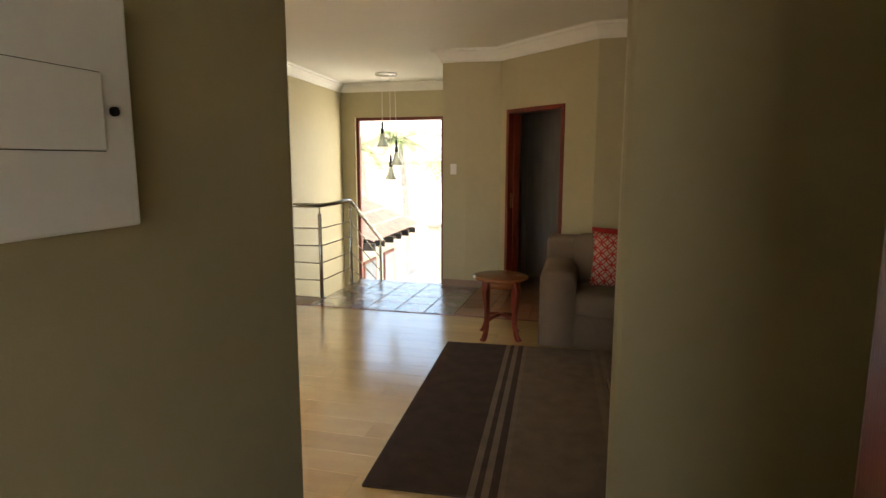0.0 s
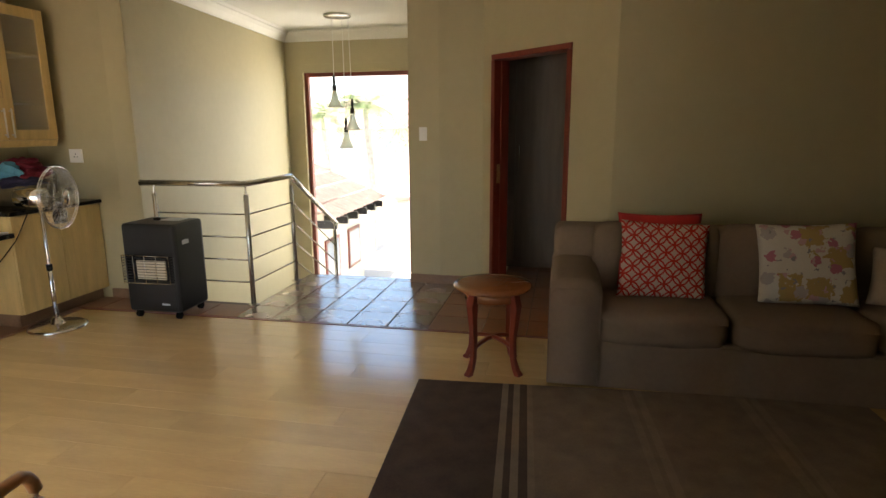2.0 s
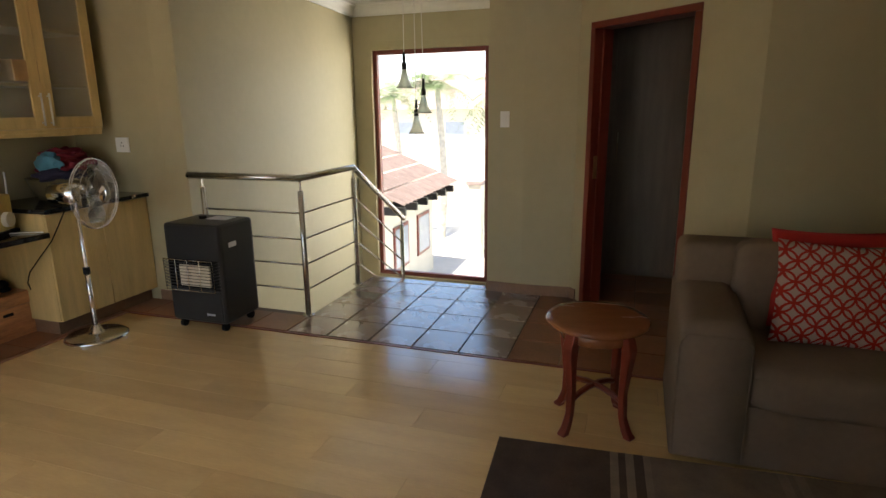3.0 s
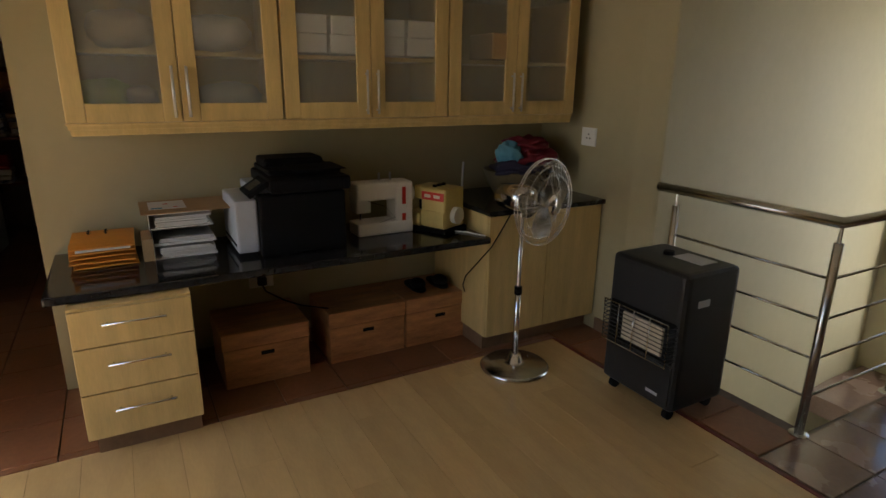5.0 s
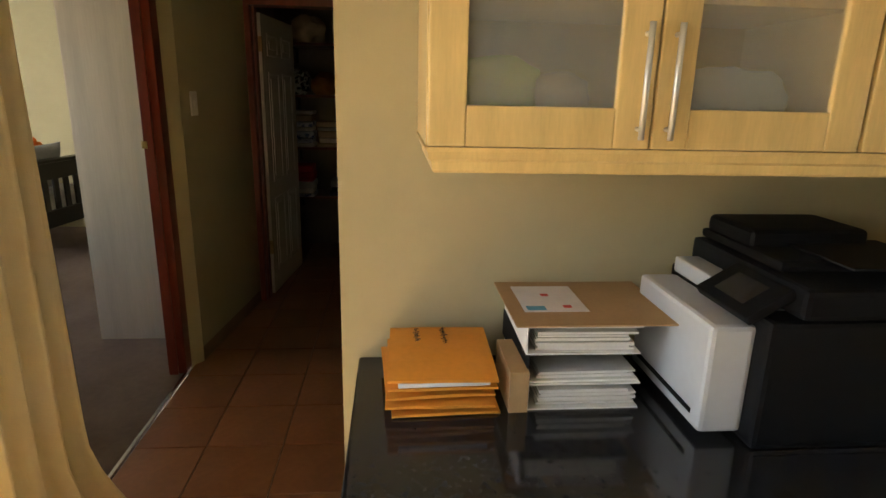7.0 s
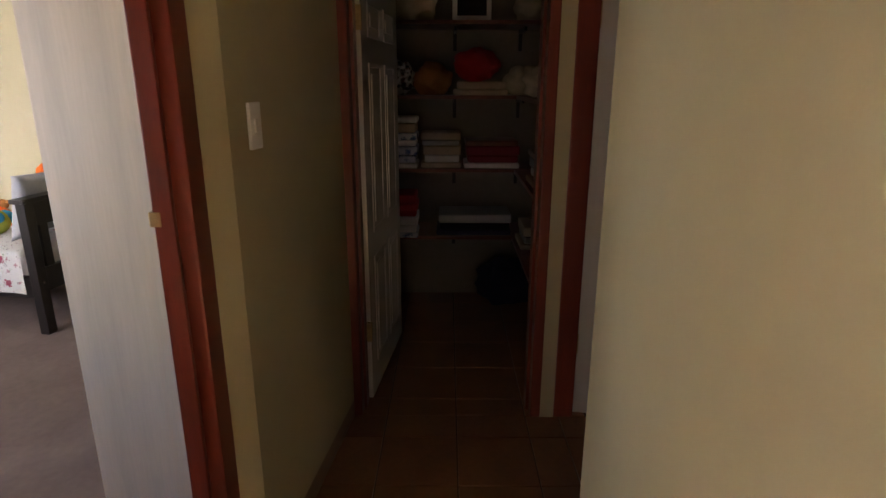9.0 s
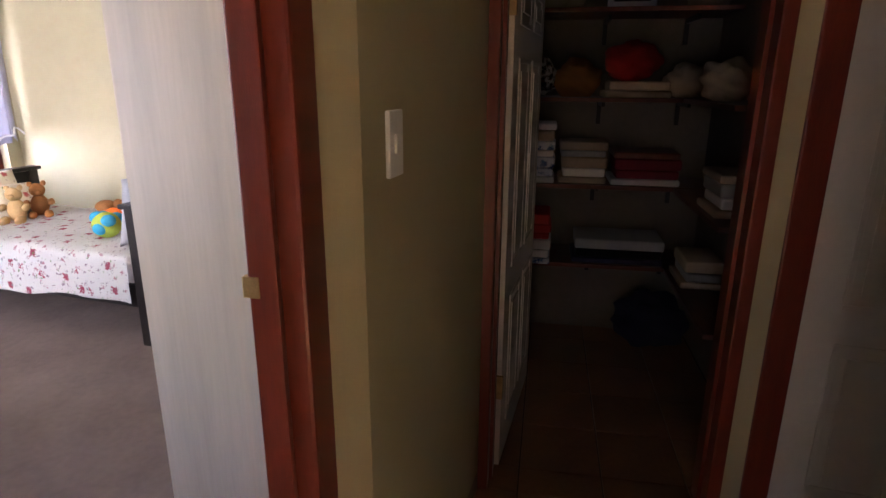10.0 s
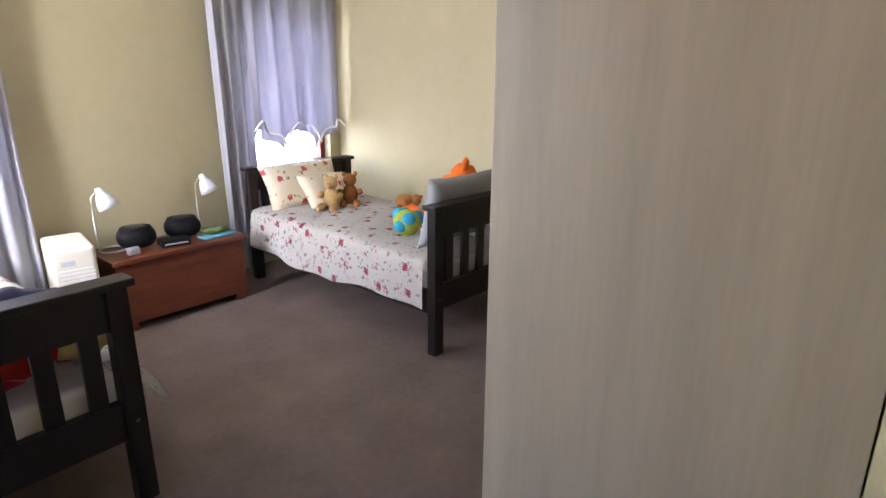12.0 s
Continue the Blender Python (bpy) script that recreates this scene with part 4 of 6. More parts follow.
def stool():
    ob = thing("side_stool", pose(-0.75, 4.90, 0, 0, 0, 11), "small round red brown side table with curved legs", "side table")
    top = lathe([(0.0, 0.515), (0.2, 0.515), (0.232, 0.522), (0.242, 0.535), (0.236, 0.548), (0.20, 0.552), (0.0, 0.552)], seg=48)
    for v in top.verts:
        a = math.atan2(v.co.y, v.co.x)
        k = 1 + 0.006 * math.cos(8 * a)
        v.co.x *= k
        v.co.y *= k
    part("tabletop", top, STOOLW, ob, "worn orange brown round top", smooth=True)
    part("apron", lathe([(0.165, 0.455), (0.17, 0.455), (0.17, 0.515), (0.15, 0.515)], seg=32), STOOLW, ob, smooth=True)
    for k in range(4):
        a = math.radians(45 + 90 * k)
        c, s = math.cos(a), math.sin(a)
        b = bmesh.new()
        prof = [(0.165, 0.51, 0.026), (0.185, 0.44, 0.027), (0.178, 0.34, 0.021), (0.166, 0.22, 0.017), (0.172, 0.10, 0.016), (0.195, 0.035, 0.019), (0.215, 0.012, 0.022), (0.212, 0.0, 0.02)]
        rings = [[b.verts.new((c * (r + w * u) - s * w * v, s * (r + w * u) + c * w * v, z)) for u, v in ((-1, -1), (1, -1), (1, 1), (-1, 1))] for r, z, w in prof]
        for p, q in zip(rings, rings[1:]):
            for i in range(4):
                b.faces.new((p[i], p[(i + 1) % 4], q[(i + 1) % 4], q[i]))
        b.faces.new(rings[0])
        b.faces.new(rings[-1][::-1])
        bmesh.ops.bevel(b, geom=b.edges[:], offset=0.004, segments=1, affect="EDGES")
        part("leg", b, MAHOG, ob, "carved red brown leg")
    for k in range(2):
        a = math.radians(45 + 90 * k)
        c, s = math.cos(a), math.sin(a)
        zz = 0.165 + 0.004 * k
        pts = [(c * r, s * r, zz + 0.035 * (1 - (r / 0.17) ** 2)) for r in (-0.168, -0.1, -0.04, 0.04, 0.1, 0.168)]
        part("stretcher", tube(pts, 0.015, seg=6), MAHOG, ob)
    return ob


stool()


def rug():
    """Woven rug; its stripes run along its short side."""
    ob = thing("striped_rug", pose(-1.15, 4.60, 0, 0, 0, 3.6), "dark brown and taupe wool rug with sand stripes", "rug")
    x, L = 0.0, 2.24
    bands = ((0.50, RUG_D), (0.035, RUG_L), (0.03, RUG_D), (0.035, RUG_L), (0.04, RUG_D), (0.03, RUG_L), (0.50, RUG_M), (0.04, RUG_L), (0.025, RUG_M), (0.04, RUG_L), (0.50, RUG_M), (0.05, RUG_L), (0.02, RUG_M), (0.04, RUG_L), (0.55, RUG_M))
    for w, m in bands:
        b = bmesh.new()
        n = 24
        lo = [b.verts.new((x, -L * i / n, 0.0145 + 0.0012 * noise.noise(Vector((x * 3, i * 0.7, 0))))) for i in range(n + 1)]
        hi = [b.verts.new((x + w, -L * i / n, 0.0145 + 0.0012 * noise.noise(Vector(((x + w) * 3, i * 0.7, 0))))) for i in range(n + 1)]
        lo0 = [b.verts.new((v.co.x, v.co.y, 0.001)) for v in lo]
        hi0 = [b.verts.new((v.co.x, v.co.y, 0.001)) for v in hi]
        for i in range(n):
            b.faces.new((lo[i], lo[i + 1], hi[i + 1], hi[i]))
            b.faces.new((lo[i], lo[i + 1], lo0[i + 1], lo0[i]))
            b.faces.new((hi[i], hi[i + 1], hi0[i + 1], hi0[i]))
        for e in (0, n):
            b.faces.new((lo[e], hi[e], hi0[e], lo0[e]))
        part("woven_band", b, m, ob)
        x += w
    return ob


rug()


def coffee_table():
    ob = thing("coffee_table", pose(0.10, 2.98, 0.0158, 0, 0, 4), "low dark wooden coffee table with a bright edge", "coffee table")
    part("tabletop", box(0.012, -0.68, 0.37, 0.95, 0, 0.40, bev=0.004), DARKW, ob)
    part("edge_strip", box(0, -0.68, 0.372, 0.012, 0, 0.402, bev=0.003), STEEL, ob, "bright metal edge strip")
    for x in (0.03, 0.87):
        for y in (-0.66, -0.08):
            part("leg", box(x, y, 0, x + 0.055, y + 0.055, 0.37, bev=0.004), DARKW, ob)
    return ob


coffee_table()
b = box(0.40, 2.36, 0.4175, 0.62, 2.76, 0.50, bev=0.012)
tagged(solid("paper_box", b, CREAMP), "cream white box lying on the coffee table", "box")


def rocking_chair():
    """Bentwood rocker with looped arms and a cane seat; its front faces +y."""
    ob = thing("rocking_chair", pose(-1.925, 2.38, 0, 0, 0, 15), "bentwood rocking chair with a woven cane seat", "rocking chair")
    seat = bmesh.new()
    n = 14
    g = [[seat.verts.new((0.225 * (2 * i / n - 1), -0.23 + 0.46 * j / n, 0.435 - 0.015 * math.sin(math.pi * i / n) * math.sin(math.pi * j / n))) for j in range(n + 1)] for i in range(n + 1)]
    for i in range(n):
        for j in range(n):
            seat.faces.new((g[i][j], g[i + 1][j], g[i + 1][j + 1], g[i][j + 1]))
    bmesh.ops.solidify(seat, geom=seat.faces[:], thickness=0.006)
    part("seat", seat, CANE, ob, "honey coloured woven cane seat")
    part("seat_frame", tube([(-0.235, -0.22, 0.435), (-0.20, -0.245, 0.435), (0.20, -0.245, 0.435), (0.235, -0.22, 0.435), (0.235, 0.20, 0.435), (0.20, 0.238, 0.435), (-0.20, 0.238, 0.435), (-0.235, 0.20, 0.435)], 0.017, closed=True), BENTW, ob, smooth=True)
    for s in (-1, 1):
        arm = [(s * 0.25, -0.31, 0.60), (s * 0.27, -0.2, 0.612), (s * 0.285, -0.08, 0.625), (s * 0.29, 0.02, 0.632)]
        arm += [(s * 0.292, 0.055 + 0.075 * math.sin(a), 0.545 + 0.085 * math.cos(a)) for a in [math.pi * k / 9 for k in range(1, 9)]]
        arm += [(s * 0.285, 0.02, 0.452), (s * 0.275, -0.06, 0.436), (s * 0.268, -0.18, 0.42), (s * 0.265, -0.28, 0.39)]
        part("arm", tube(arm, 0.017, seg=10), BENTW, ob, smooth=True)
        loop = [(s * 0.28, 0.10 + 0.115 * math.cos(a), 0.245 + 0.10 * math.sin(a)) for a in [k * math.tau / 24 for k in range(24)]]
        part("side_loop", tube(loop, 0.015, seg=8, closed=True), BENTW, ob, smooth=True)
        loop = [(s * 0.28, -0.14 + 0.115 * math.cos(a), 0.245 + 0.125 * math.sin(a)) for a in [k * math.tau / 24 for k in range(24)]]
        part("side_loop", tube(loop, 0.015, seg=8, closed=True), BENTW, ob, smooth=True)
        part("runner", tube([(s * 0.27, -0.50 + 0.92 * t, 0.02 + 0.40 * (t - 0.5) ** 2) for t in [k / 16 for k in range(17)]], 0.017, seg=10), BENTW, ob, smooth=True)
        part("leg", tube([(s * 0.26, 0.15, 0.43), (s * 0.275, 0.13, 0.2), (s * 0.27, 0.08, 0.035)], 0.014, seg=8), BENTW, ob, smooth=True)
        part("leg", tube([(s * 0.25, -0.20, 0.43), (s * 0.275, -0.17, 0.2), (s * 0.27, -0.14, 0.035)], 0.014, seg=8), BENTW, ob, smooth=True)
        part("back_post", tube([(s * 0.235, -0.23, 0.43), (s * 0.245, -0.31, 0.62), (s * 0.23, -0.40, 0.86)], 0.016, seg=8), BENTW, ob, smooth=True)
    part("back_rail", tube([(-0.23, -0.40, 0.86), (-0.16, -0.425, 0.93), (0, -0.435, 0.95), (0.16, -0.425, 0.93), (0.23, -0.40, 0.86)], 0.016), BENTW, ob, smooth=True)
    return ob


rocking_chair()


def pendant_light():
    ob = thing("pendant_light", pose(-3.02, 8.3, 0), "ceiling light with three bell shades on thin cords", "pendant light")
    part("ceiling_plate", lathe([(0.16, CH - 0.002), (0.165, CH - 0.018), (0.15, CH - 0.03), (0.0, CH - 0.03)], seg=32), STEEL, ob, "round steel ceiling plate", smooth=True)
    for x, y, z in ((-0.05, -0.05, 1.74), (0.15, 0.0, 1.47), (0.03, 0.08, 1.25)):
        part("cord", tube([(x * 0.9, y, CH - 0.03), (x, y, z + 0.33)], 0.0035, seg=6), WHITEP, ob)
        sh = part("shade", lathe([(0.022, z + 0.20), (0.03, z + 0.16), (0.045, z + 0.09), (0.075, z + 0.02), (0.095, z), (0.092, z), (0.07, z + 0.02), (0.04, z + 0.09), (0.024, z + 0.16), (0.0, z + 0.19)], at=(x, y, 0), seg=24), LAMPGLASS, ob, "smoky glass bell shade", smooth=True)
        part("lamp_holder", lathe([(0.0, z + 0.19), (0.026, z + 0.19), (0.027, z + 0.25), (0.012, z + 0.27), (0.018, z + 0.29), (0.014, z + 0.36), (0.0, z + 0.37)], at=(x, y, 0), seg=16), BLACKM, sh, "dark metal lamp holder", smooth=True)
    return ob


pendant_light()


def plate(name, m, label, w=0.085, h=0.125, sockets=0):
    """A wall plate in its own x-z plane, front towards -y."""
    ob = thing(name, m, label, "switch" if not sockets else "socket")
    part("plate", box(-w / 2, -0.010, -h / 2, w / 2, 0.0, h / 2, bev=0.003), WHITEP, ob)
    if sockets:
        for k in range(3):
            a = math.radians(90 + 120 * k)
            part("hole", rod((0.016 * math.cos(a), -0.0115, 0.016 * math.sin(a)), (0.016 * math.cos(a), -0.009, 0.016 * math.sin(a)), 0.005, seg=8), BLACKP, ob)
        part("rocker", box(w / 2 - 0.022, -0.014, 0.012, w / 2 - 0.010, -0.009, 0.034, bev=0.001), WHITEP, ob)
    else:
        part("rocker", box(-0.012, -0.015, -0.018, 0.012, -0.009, 0.018, bev=0.002), WHITEP, ob)
    return ob


plate("light_switch", pose(-1.635, 6.8095, 1.43, 0, 0, -4), "white light switch plate on the pier", 0.075, 0.125)
plate("wall_socket", pose(-4.50, YS - 0.001, 1.265, 0, 0, 0), "white double wall socket beside the cupboards", 0.13, 0.115, 1)
plate("hall_switch", pose(-6.65, 1.8415, 1.425, 0, 0, 173.6), "white upright light switch in the hall", 0.07, 0.125)
plate("bedroom_switch", pose(-6.55, YB - 0.08, 1.36, 0, 0, 0), "white light switch inside the bedroom", 0.07, 0.125)
plate("desk_socket", pose(XD + 0.002, 3.79, 0.453, 0, 0, 90), "white wall socket under the desk with a plug", 0.14, 0.09, 1)


def fuse_box():
    ob = thing("fuse_box", pose(-0.82, 0.868, 1.415), "white fuse box with a hinged flap on the wall", "fuse box")
    part("body", box(0.0, -0.46, 0, 0.035, 0, 0.385, bev=0.006), WHITEP, ob)
    part("flap", box(0.035, -0.38, 0.13, 0.040, -0.068, 0.255, bev=0.002), WHITEP, ob)
    part("seam", box(0.0345, -0.3815, 0.1285, 0.0356, -0.0665, 0.2565), BLACKP, ob)
    part("lock", rod((0.033, -0.045, 0.195), (0.042, -0.045, 0.195), 0.008), BLACKP, ob, "dark round lock")
    return ob


fuse_box()

b = drape(-4.93, -4.52, 1.985, 0.012, 2.35, 4, 0.042, spread=0.10, nz=28, seed=0.4)
for v in b.verts:
    low = max(0.0, 0.55 - v.co.z) / 0.55
    v.co.x -= 0.21 * low ** 1.6 * max(0.0, (-4.5 - v.co.x) / 0.43)
    v.co.y += 0.02 * low * noise.noise(Vector((v.co.x * 9, v.co.z * 14, 1.3)))
    v.co.x += 0.035 * low * noise.noise(Vector((v.co.x * 7, v.co.z * 17, 4.1)))
tagged(solid("curtain", b, CURT, smooth=True), "cream curtain drawn aside, its foot on the floor", "curtain")
tagged(solid("curtain_rod", tube([(-5.2, 1.985, 2.38), (-1.65, 1.985, 2.38)], 0.014), MAHOG), "dark wooden curtain rod", "curtain rod")


# ---- on the desk ----
DT = 0.7425


def envelope_pile():
    ob = thing("envelope_pile", pose(-4.80, 3.02, DT, 0, 0, 2), "pile of bulging orange paper envelopes on the desk", "envelopes")
    for k in range(5):
        b = bmesh.new()
        n = 10
        z = 0.023 * k
        top = [[b.verts.new((-0.15 + 0.30 * i / n + 0.006 * math.sin(k * 2.1), -0.135 + 0.27 * j / n + 0.008 * math.cos(k * 1.7), z + 0.004 + 0.0135 * (math.sin(math.pi * min(max(i / n, 0.03), 0.97)) * math.sin(math.pi * min(max(j / n, 0.03), 0.97))) ** 0.35 + (0.012 * (1 - i / n) if k == 4 else 0.0))) for j in range(n + 1)] for i in range(n + 1)]
        bot = [[b.verts.new((v.co.x, v.co.y, z + 0.002)) for v in row] for row in top]
        for i in range(n):
            for j in range(n):
                b.faces.new((top[i][j], top[i + 1][j], top[i + 1][j + 1], top[i][j + 1]))
                b.faces.new((bot[i][j], bot[i][j + 1], bot[i + 1][j + 1], bot[i + 1][j]))
        for i in range(n):
            for j in (0, n):
                b.faces.new((top[i][j], top[i + 1][j], bot[i + 1][j], bot[i][j]))
                b.faces.new((top[j][i], top[j][i + 1], bot[j][i + 1], bot[j][i]))
        turn = Matrix.Rotation(radians((0.5, -2.2, 1.6, -1.2, -3.0)[k]), 4, "Z")
        for v in b.verts:
            v.co = turn @ v.co
            v.co.z += 0.0035 * noise.noise(Vector((v.co.x * 14, v.co.y * 11, k * 3.3)))
        part("envelope", b, ORANGE, ob)
    part("papers", box(0.02, -0.11, 0.082, 0.153, 0.115, 0.0935, bev=0.002), PAPER, ob, "white papers sticking out")
    random.seed(5)
    b = bmesh.new()
    for y0, n in ((-0.055, 9), (0.02, 11)):
        x = -0.11
        for k in range(n):
            step = random.uniform(0.007, 0.012)
            tube([(x, y0 + random.uniform(-0.003, 0.003), 0.1255), (x + step * 0.4, y0 + random.uniform(0.006, 0.014), 0.1252), (x + step * 0.8, y0 + random.uniform(-0.006, 0.0), 0.1245)], 0.0009, b, seg=4)
            x += step
    tagged(part("scrawl", b, INK, ob), "black handwriting that cannot be read", kind="stuff")
    return ob


envelope_pile()


def binder(name, x, y, z, d, w, h, turn, label, cover=WHITEP):
    """A lever arch file lying flat, its open end towards +x, with papers inside."""
    ob = thing(name, pose(x, y, z, 0, 0, turn), label, "binder", "stacked binders")
    part("lower_cover", box(-d / 2, -w / 2, 0, d / 2, w / 2, 0.004), WHITEP, ob)
    part("upper_cover", box(-d / 2, -w / 2, h - 0.004, d / 2, w / 2, h), cover, ob)
    part("spine", box(-d / 2, -w / 2 - 0.004, 0, d / 2, -w / 2, h, bev=0.001), cover, ob)
    random.seed(int(z * 1000))
    zz = 0.005
    while zz < h * (0.72 if cover is WHITEP else 0.3):
        t = random.uniform(0.004, 0.010)
        part("paper_sheaf", box(-d / 2 + 0.02, -w / 2 + 0.02 + random.uniform(0, 0.012), zz, d / 2 - random.uniform(0.0, 0.02), w / 2 - random.uniform(0.0, 0.03), zz + t * 0.85), PAPER, ob)
        zz += t
    part("ring", tube([(0.0 + 0.045 * math.cos(a), -w / 2 + 0.04, h * 0.5 + h * 0.42 * math.sin(a)) for a in [k * math.pi / 8 for k in range(9)]], 0.002, seg=6), CHROME, ob)
    return ob


binder("lever_arch_binder", -4.83, 3.385, DT, 0.32, 0.285, 0.072, 0, "white lever arch file full of papers")
binder("lever_arch_binder", -4.835, 3.38, DT + 0.0725, 0.31, 0.285, 0.078, 1, "half empty black lever arch file with loose papers", BLACKP)
binder("lever_arch_binder", -4.83, 3.378, DT + 0.151, 0.32, 0.285, 0.075, -1, "white lever arch file on top of the pile")
tagged(solid("card_sheet", box(-5.0, 3.20, DT + 0.2265, -4.665, 3.62, DT + 0.2305), CARD), "brown card folder lying on the binders", "card")
b = box(-4.955, 3.24, DT + 0.231, -4.755, 3.41, DT + 0.2322)
note = tagged(solid("letter", b, PAPER), "white letter with small red marks", "letter")
for x, y in ((-4.89, 3.31), (-4.80, 3.35)):
    part("mark", box(x, y, DT + 0.2324, x + 0.02, y + 0.022, DT + 0.2328), REDP, note, "small red mark")
part("mark", box(-4.795, 3.25, DT + 0.2324, -4.765, 3.30, DT + 0.2328), BLUEC, note, "small blue mark")
tagged(solid("card_folder", box(-4.86, 3.19, DT, -4.66, 3.238, DT + 0.11), CARD), "brown card folder beside the binders", "folder")


def printer():
    """Office printer with its front towards -y."""
    ob = thing("printer", pose(-4.71, 3.92, DT, 0, 0, 0), "black and white multifunction printer on the desk", "printer")
    part("body", box(-0.235, -0.21, 0, 0.235, 0.23, 0.31, bev=0.012), BLACKP, ob)
    part("front_cover", box(-0.20, -0.315, 0.02, 0.19, -0.21, 0.285, bev=0.012), GREYP, ob, "pale grey front cover")
    part("paper_slot", box(-0.16, -0.318, 0.05, 0.15, -0.312, 0.062), BLACKP, ob)
    part("side_cheek", box(-0.21, -0.215, 0.29, 0.16, -0.10, 0.335, bev=0.008), GREYP, ob, "pale grey output cover")
    cp = box(-0.11, -0.06, -0.012, 0.11, 0.06, 0.012, bev=0.006)
    bmesh.ops.transform(cp, matrix=pose(0.10, -0.20, 0.335, 32, 0, 0), verts=cp.verts)
    panel = part("control_panel", cp, BLACKP, ob, "tilted black control panel")
    sc = box(-0.06, -0.035, 0.0125, 0.06, 0.035, 0.0135)
    bmesh.ops.transform(sc, matrix=pose(0.10, -0.20, 0.335, 32, 0, 0), verts=sc.verts)
    part("screen", sc, GRANITE, panel)
    part("scanner", box(-0.245, -0.15, 0.315, 0.245, 0.26, 0.385, bev=0.014), BLACKP, ob)
    part("scanner_lid", box(-0.24, -0.13, 0.387, 0.12, 0.25, 0.412, bev=0.01), BLACKP, ob)
    part("document_feeder", box(-0.235, -0.12, 0.40, -0.02, 0.20, 0.455, bev=0.022, seg=3), BLACKP, ob)
    part("feeder_tray", box(-0.06, -0.02, 0.414, 0.20, 0.25, 0.420, bev=0.003), BLACKP, ob)
    part("lower_tray", box(-0.22, -0.20, 0.012, 0.238, 0.22, 0.016), BLACKP, ob)
    return ob


printer()


def sewing_machine():
    """Its long side faces +x, the column at +y."""
    ob = thing("sewing_machine", pose(-4.70, 4.46, DT, 0, 0, 0), "white sewing machine with red printed bars", "sewing machine")
    part("bed_plate", box(-0.075, -0.19, 0, 0.075, 0.155, 0.075, bev=0.012), WHITEP, ob)
    part("column", box(-0.075, 0.045, 0.05, 0.07, 0.155, 0.30, bev=0.016, seg=3), WHITEP, ob)
    part("arm", box(-0.07, -0.19, 0.20, 0.065, 0.06, 0.302, bev=0.018, seg=3), WHITEP, ob)
    part("head", box(-0.06, -0.19, 0.13, 0.055, -0.10, 0.22, bev=0.012), WHITEP, ob)
    part("needle_bar", rod((0, -0.145, 0.08), (0, -0.145, 0.135), 0.006), CHROME, ob)
    part("hand_wheel", rod((0, 0.155, 0.22), (0, 0.178, 0.22), 0.045, seg=24), WHITEP, ob)
    for y in (-0.02, 0.05):
        part("spool_pin", rod((-0.02, y, 0.30), (-0.02, y, 0.345), 0.006), GREYP, ob)
    part("printed_bar", box(0.070, 0.085, 0.17, 0.0715, 0.108, 0.27), REDP, ob, "faded red printed bar")
    part("printed_bar", box(0.070, 0.085, 0.06, 0.0715, 0.108, 0.115), REDP, ob, "faded red printed bar")
    part("dial", rod((0.068, 0.12, 0.15), (0.076, 0.12, 0.15), 0.009), WHITEP, ob)
    part("thread", tube([(0.06, -0.12, 0.20), (0.085, -0.03, 0.17), (0.09, 0.03, 0.10), (0.08, -0.06, 0.077)], 0.0013, seg=5), BLACKP, ob)
    return ob


sewing_machine()


OVER = pose(-4.625, 4.785, DT, 0, 0, -65) @ Matrix.Scale(1.1, 4)


def overlocker():
    """Overlock sewing machine: its face looks to +x, the cloth plate at -y."""
    ob = thing("overlock_machine", OVER, "yellow overlock sewing machine with a red band", "sewing machine")
    part("base_plate", box(-0.10, -0.17, 0, 0.105, 0.12, 0.022, bev=0.006), BLACKP, ob, "black base plate")
    part("body", box(-0.085, -0.055, 0.022, 0.088, 0.105, 0.235, bev=0.014, seg=3), YELLOW, ob)
    part("arm", box(-0.07, -0.115, 0.165, 0.075, -0.03, 0.238, bev=0.012, seg=3), YELLOW, ob)
    part("cloth_plate", box(-0.085, -0.165, 0.022, 0.098, -0.058, 0.092, bev=0.008), YELLOW, ob)
    part("looper_cover", box(0.088, -0.05, 0.03, 0.096, 0.10, 0.115, bev=0.004), YELLOW, ob)
    part("printed_band", box(0.0875, -0.05, 0.172, 0.0905, 0.095, 0.215), REDP, ob, "red printed band")
    for y0, y1 in ((-0.03, 0.01), (0.03, 0.07)):
        part("lettering_bar", box(0.0905, y0, 0.185, 0.0918, y1, 0.202), CREAMP, ob, "pale unreadable lettering")
    part("needle_head", box(-0.03, -0.112, 0.10, 0.035, -0.062, 0.168, bev=0.008), BLACKP, ob, "dark needle clamp")
    part("presser_foot", box(-0.012, -0.105, 0.092, 0.04, -0.075, 0.102, bev=0.003), CHROME, ob)
    part("hand_wheel", rod((0.0, 0.105, 0.09), (0.0, 0.135, 0.09), 0.045, seg=24), CREAMP, ob)
    for x in (-0.04, 0.0, 0.04):
        part("tension_dial", rod((x, 0.0, 0.234), (x, 0.0, 0.247), 0.012, seg=14), BLACKP, ob)
    stand = part("thread_stand", box(-0.128, -0.10, 0.03, -0.088, 0.08, 0.04, bev=0.003), BLACKP, ob)
    part("thread_pole", rod((-0.11, 0.065, 0.04), (-0.11, 0.08, 0.36), 0.006), GREYP, stand, "pale grey thread pole")
    return ob


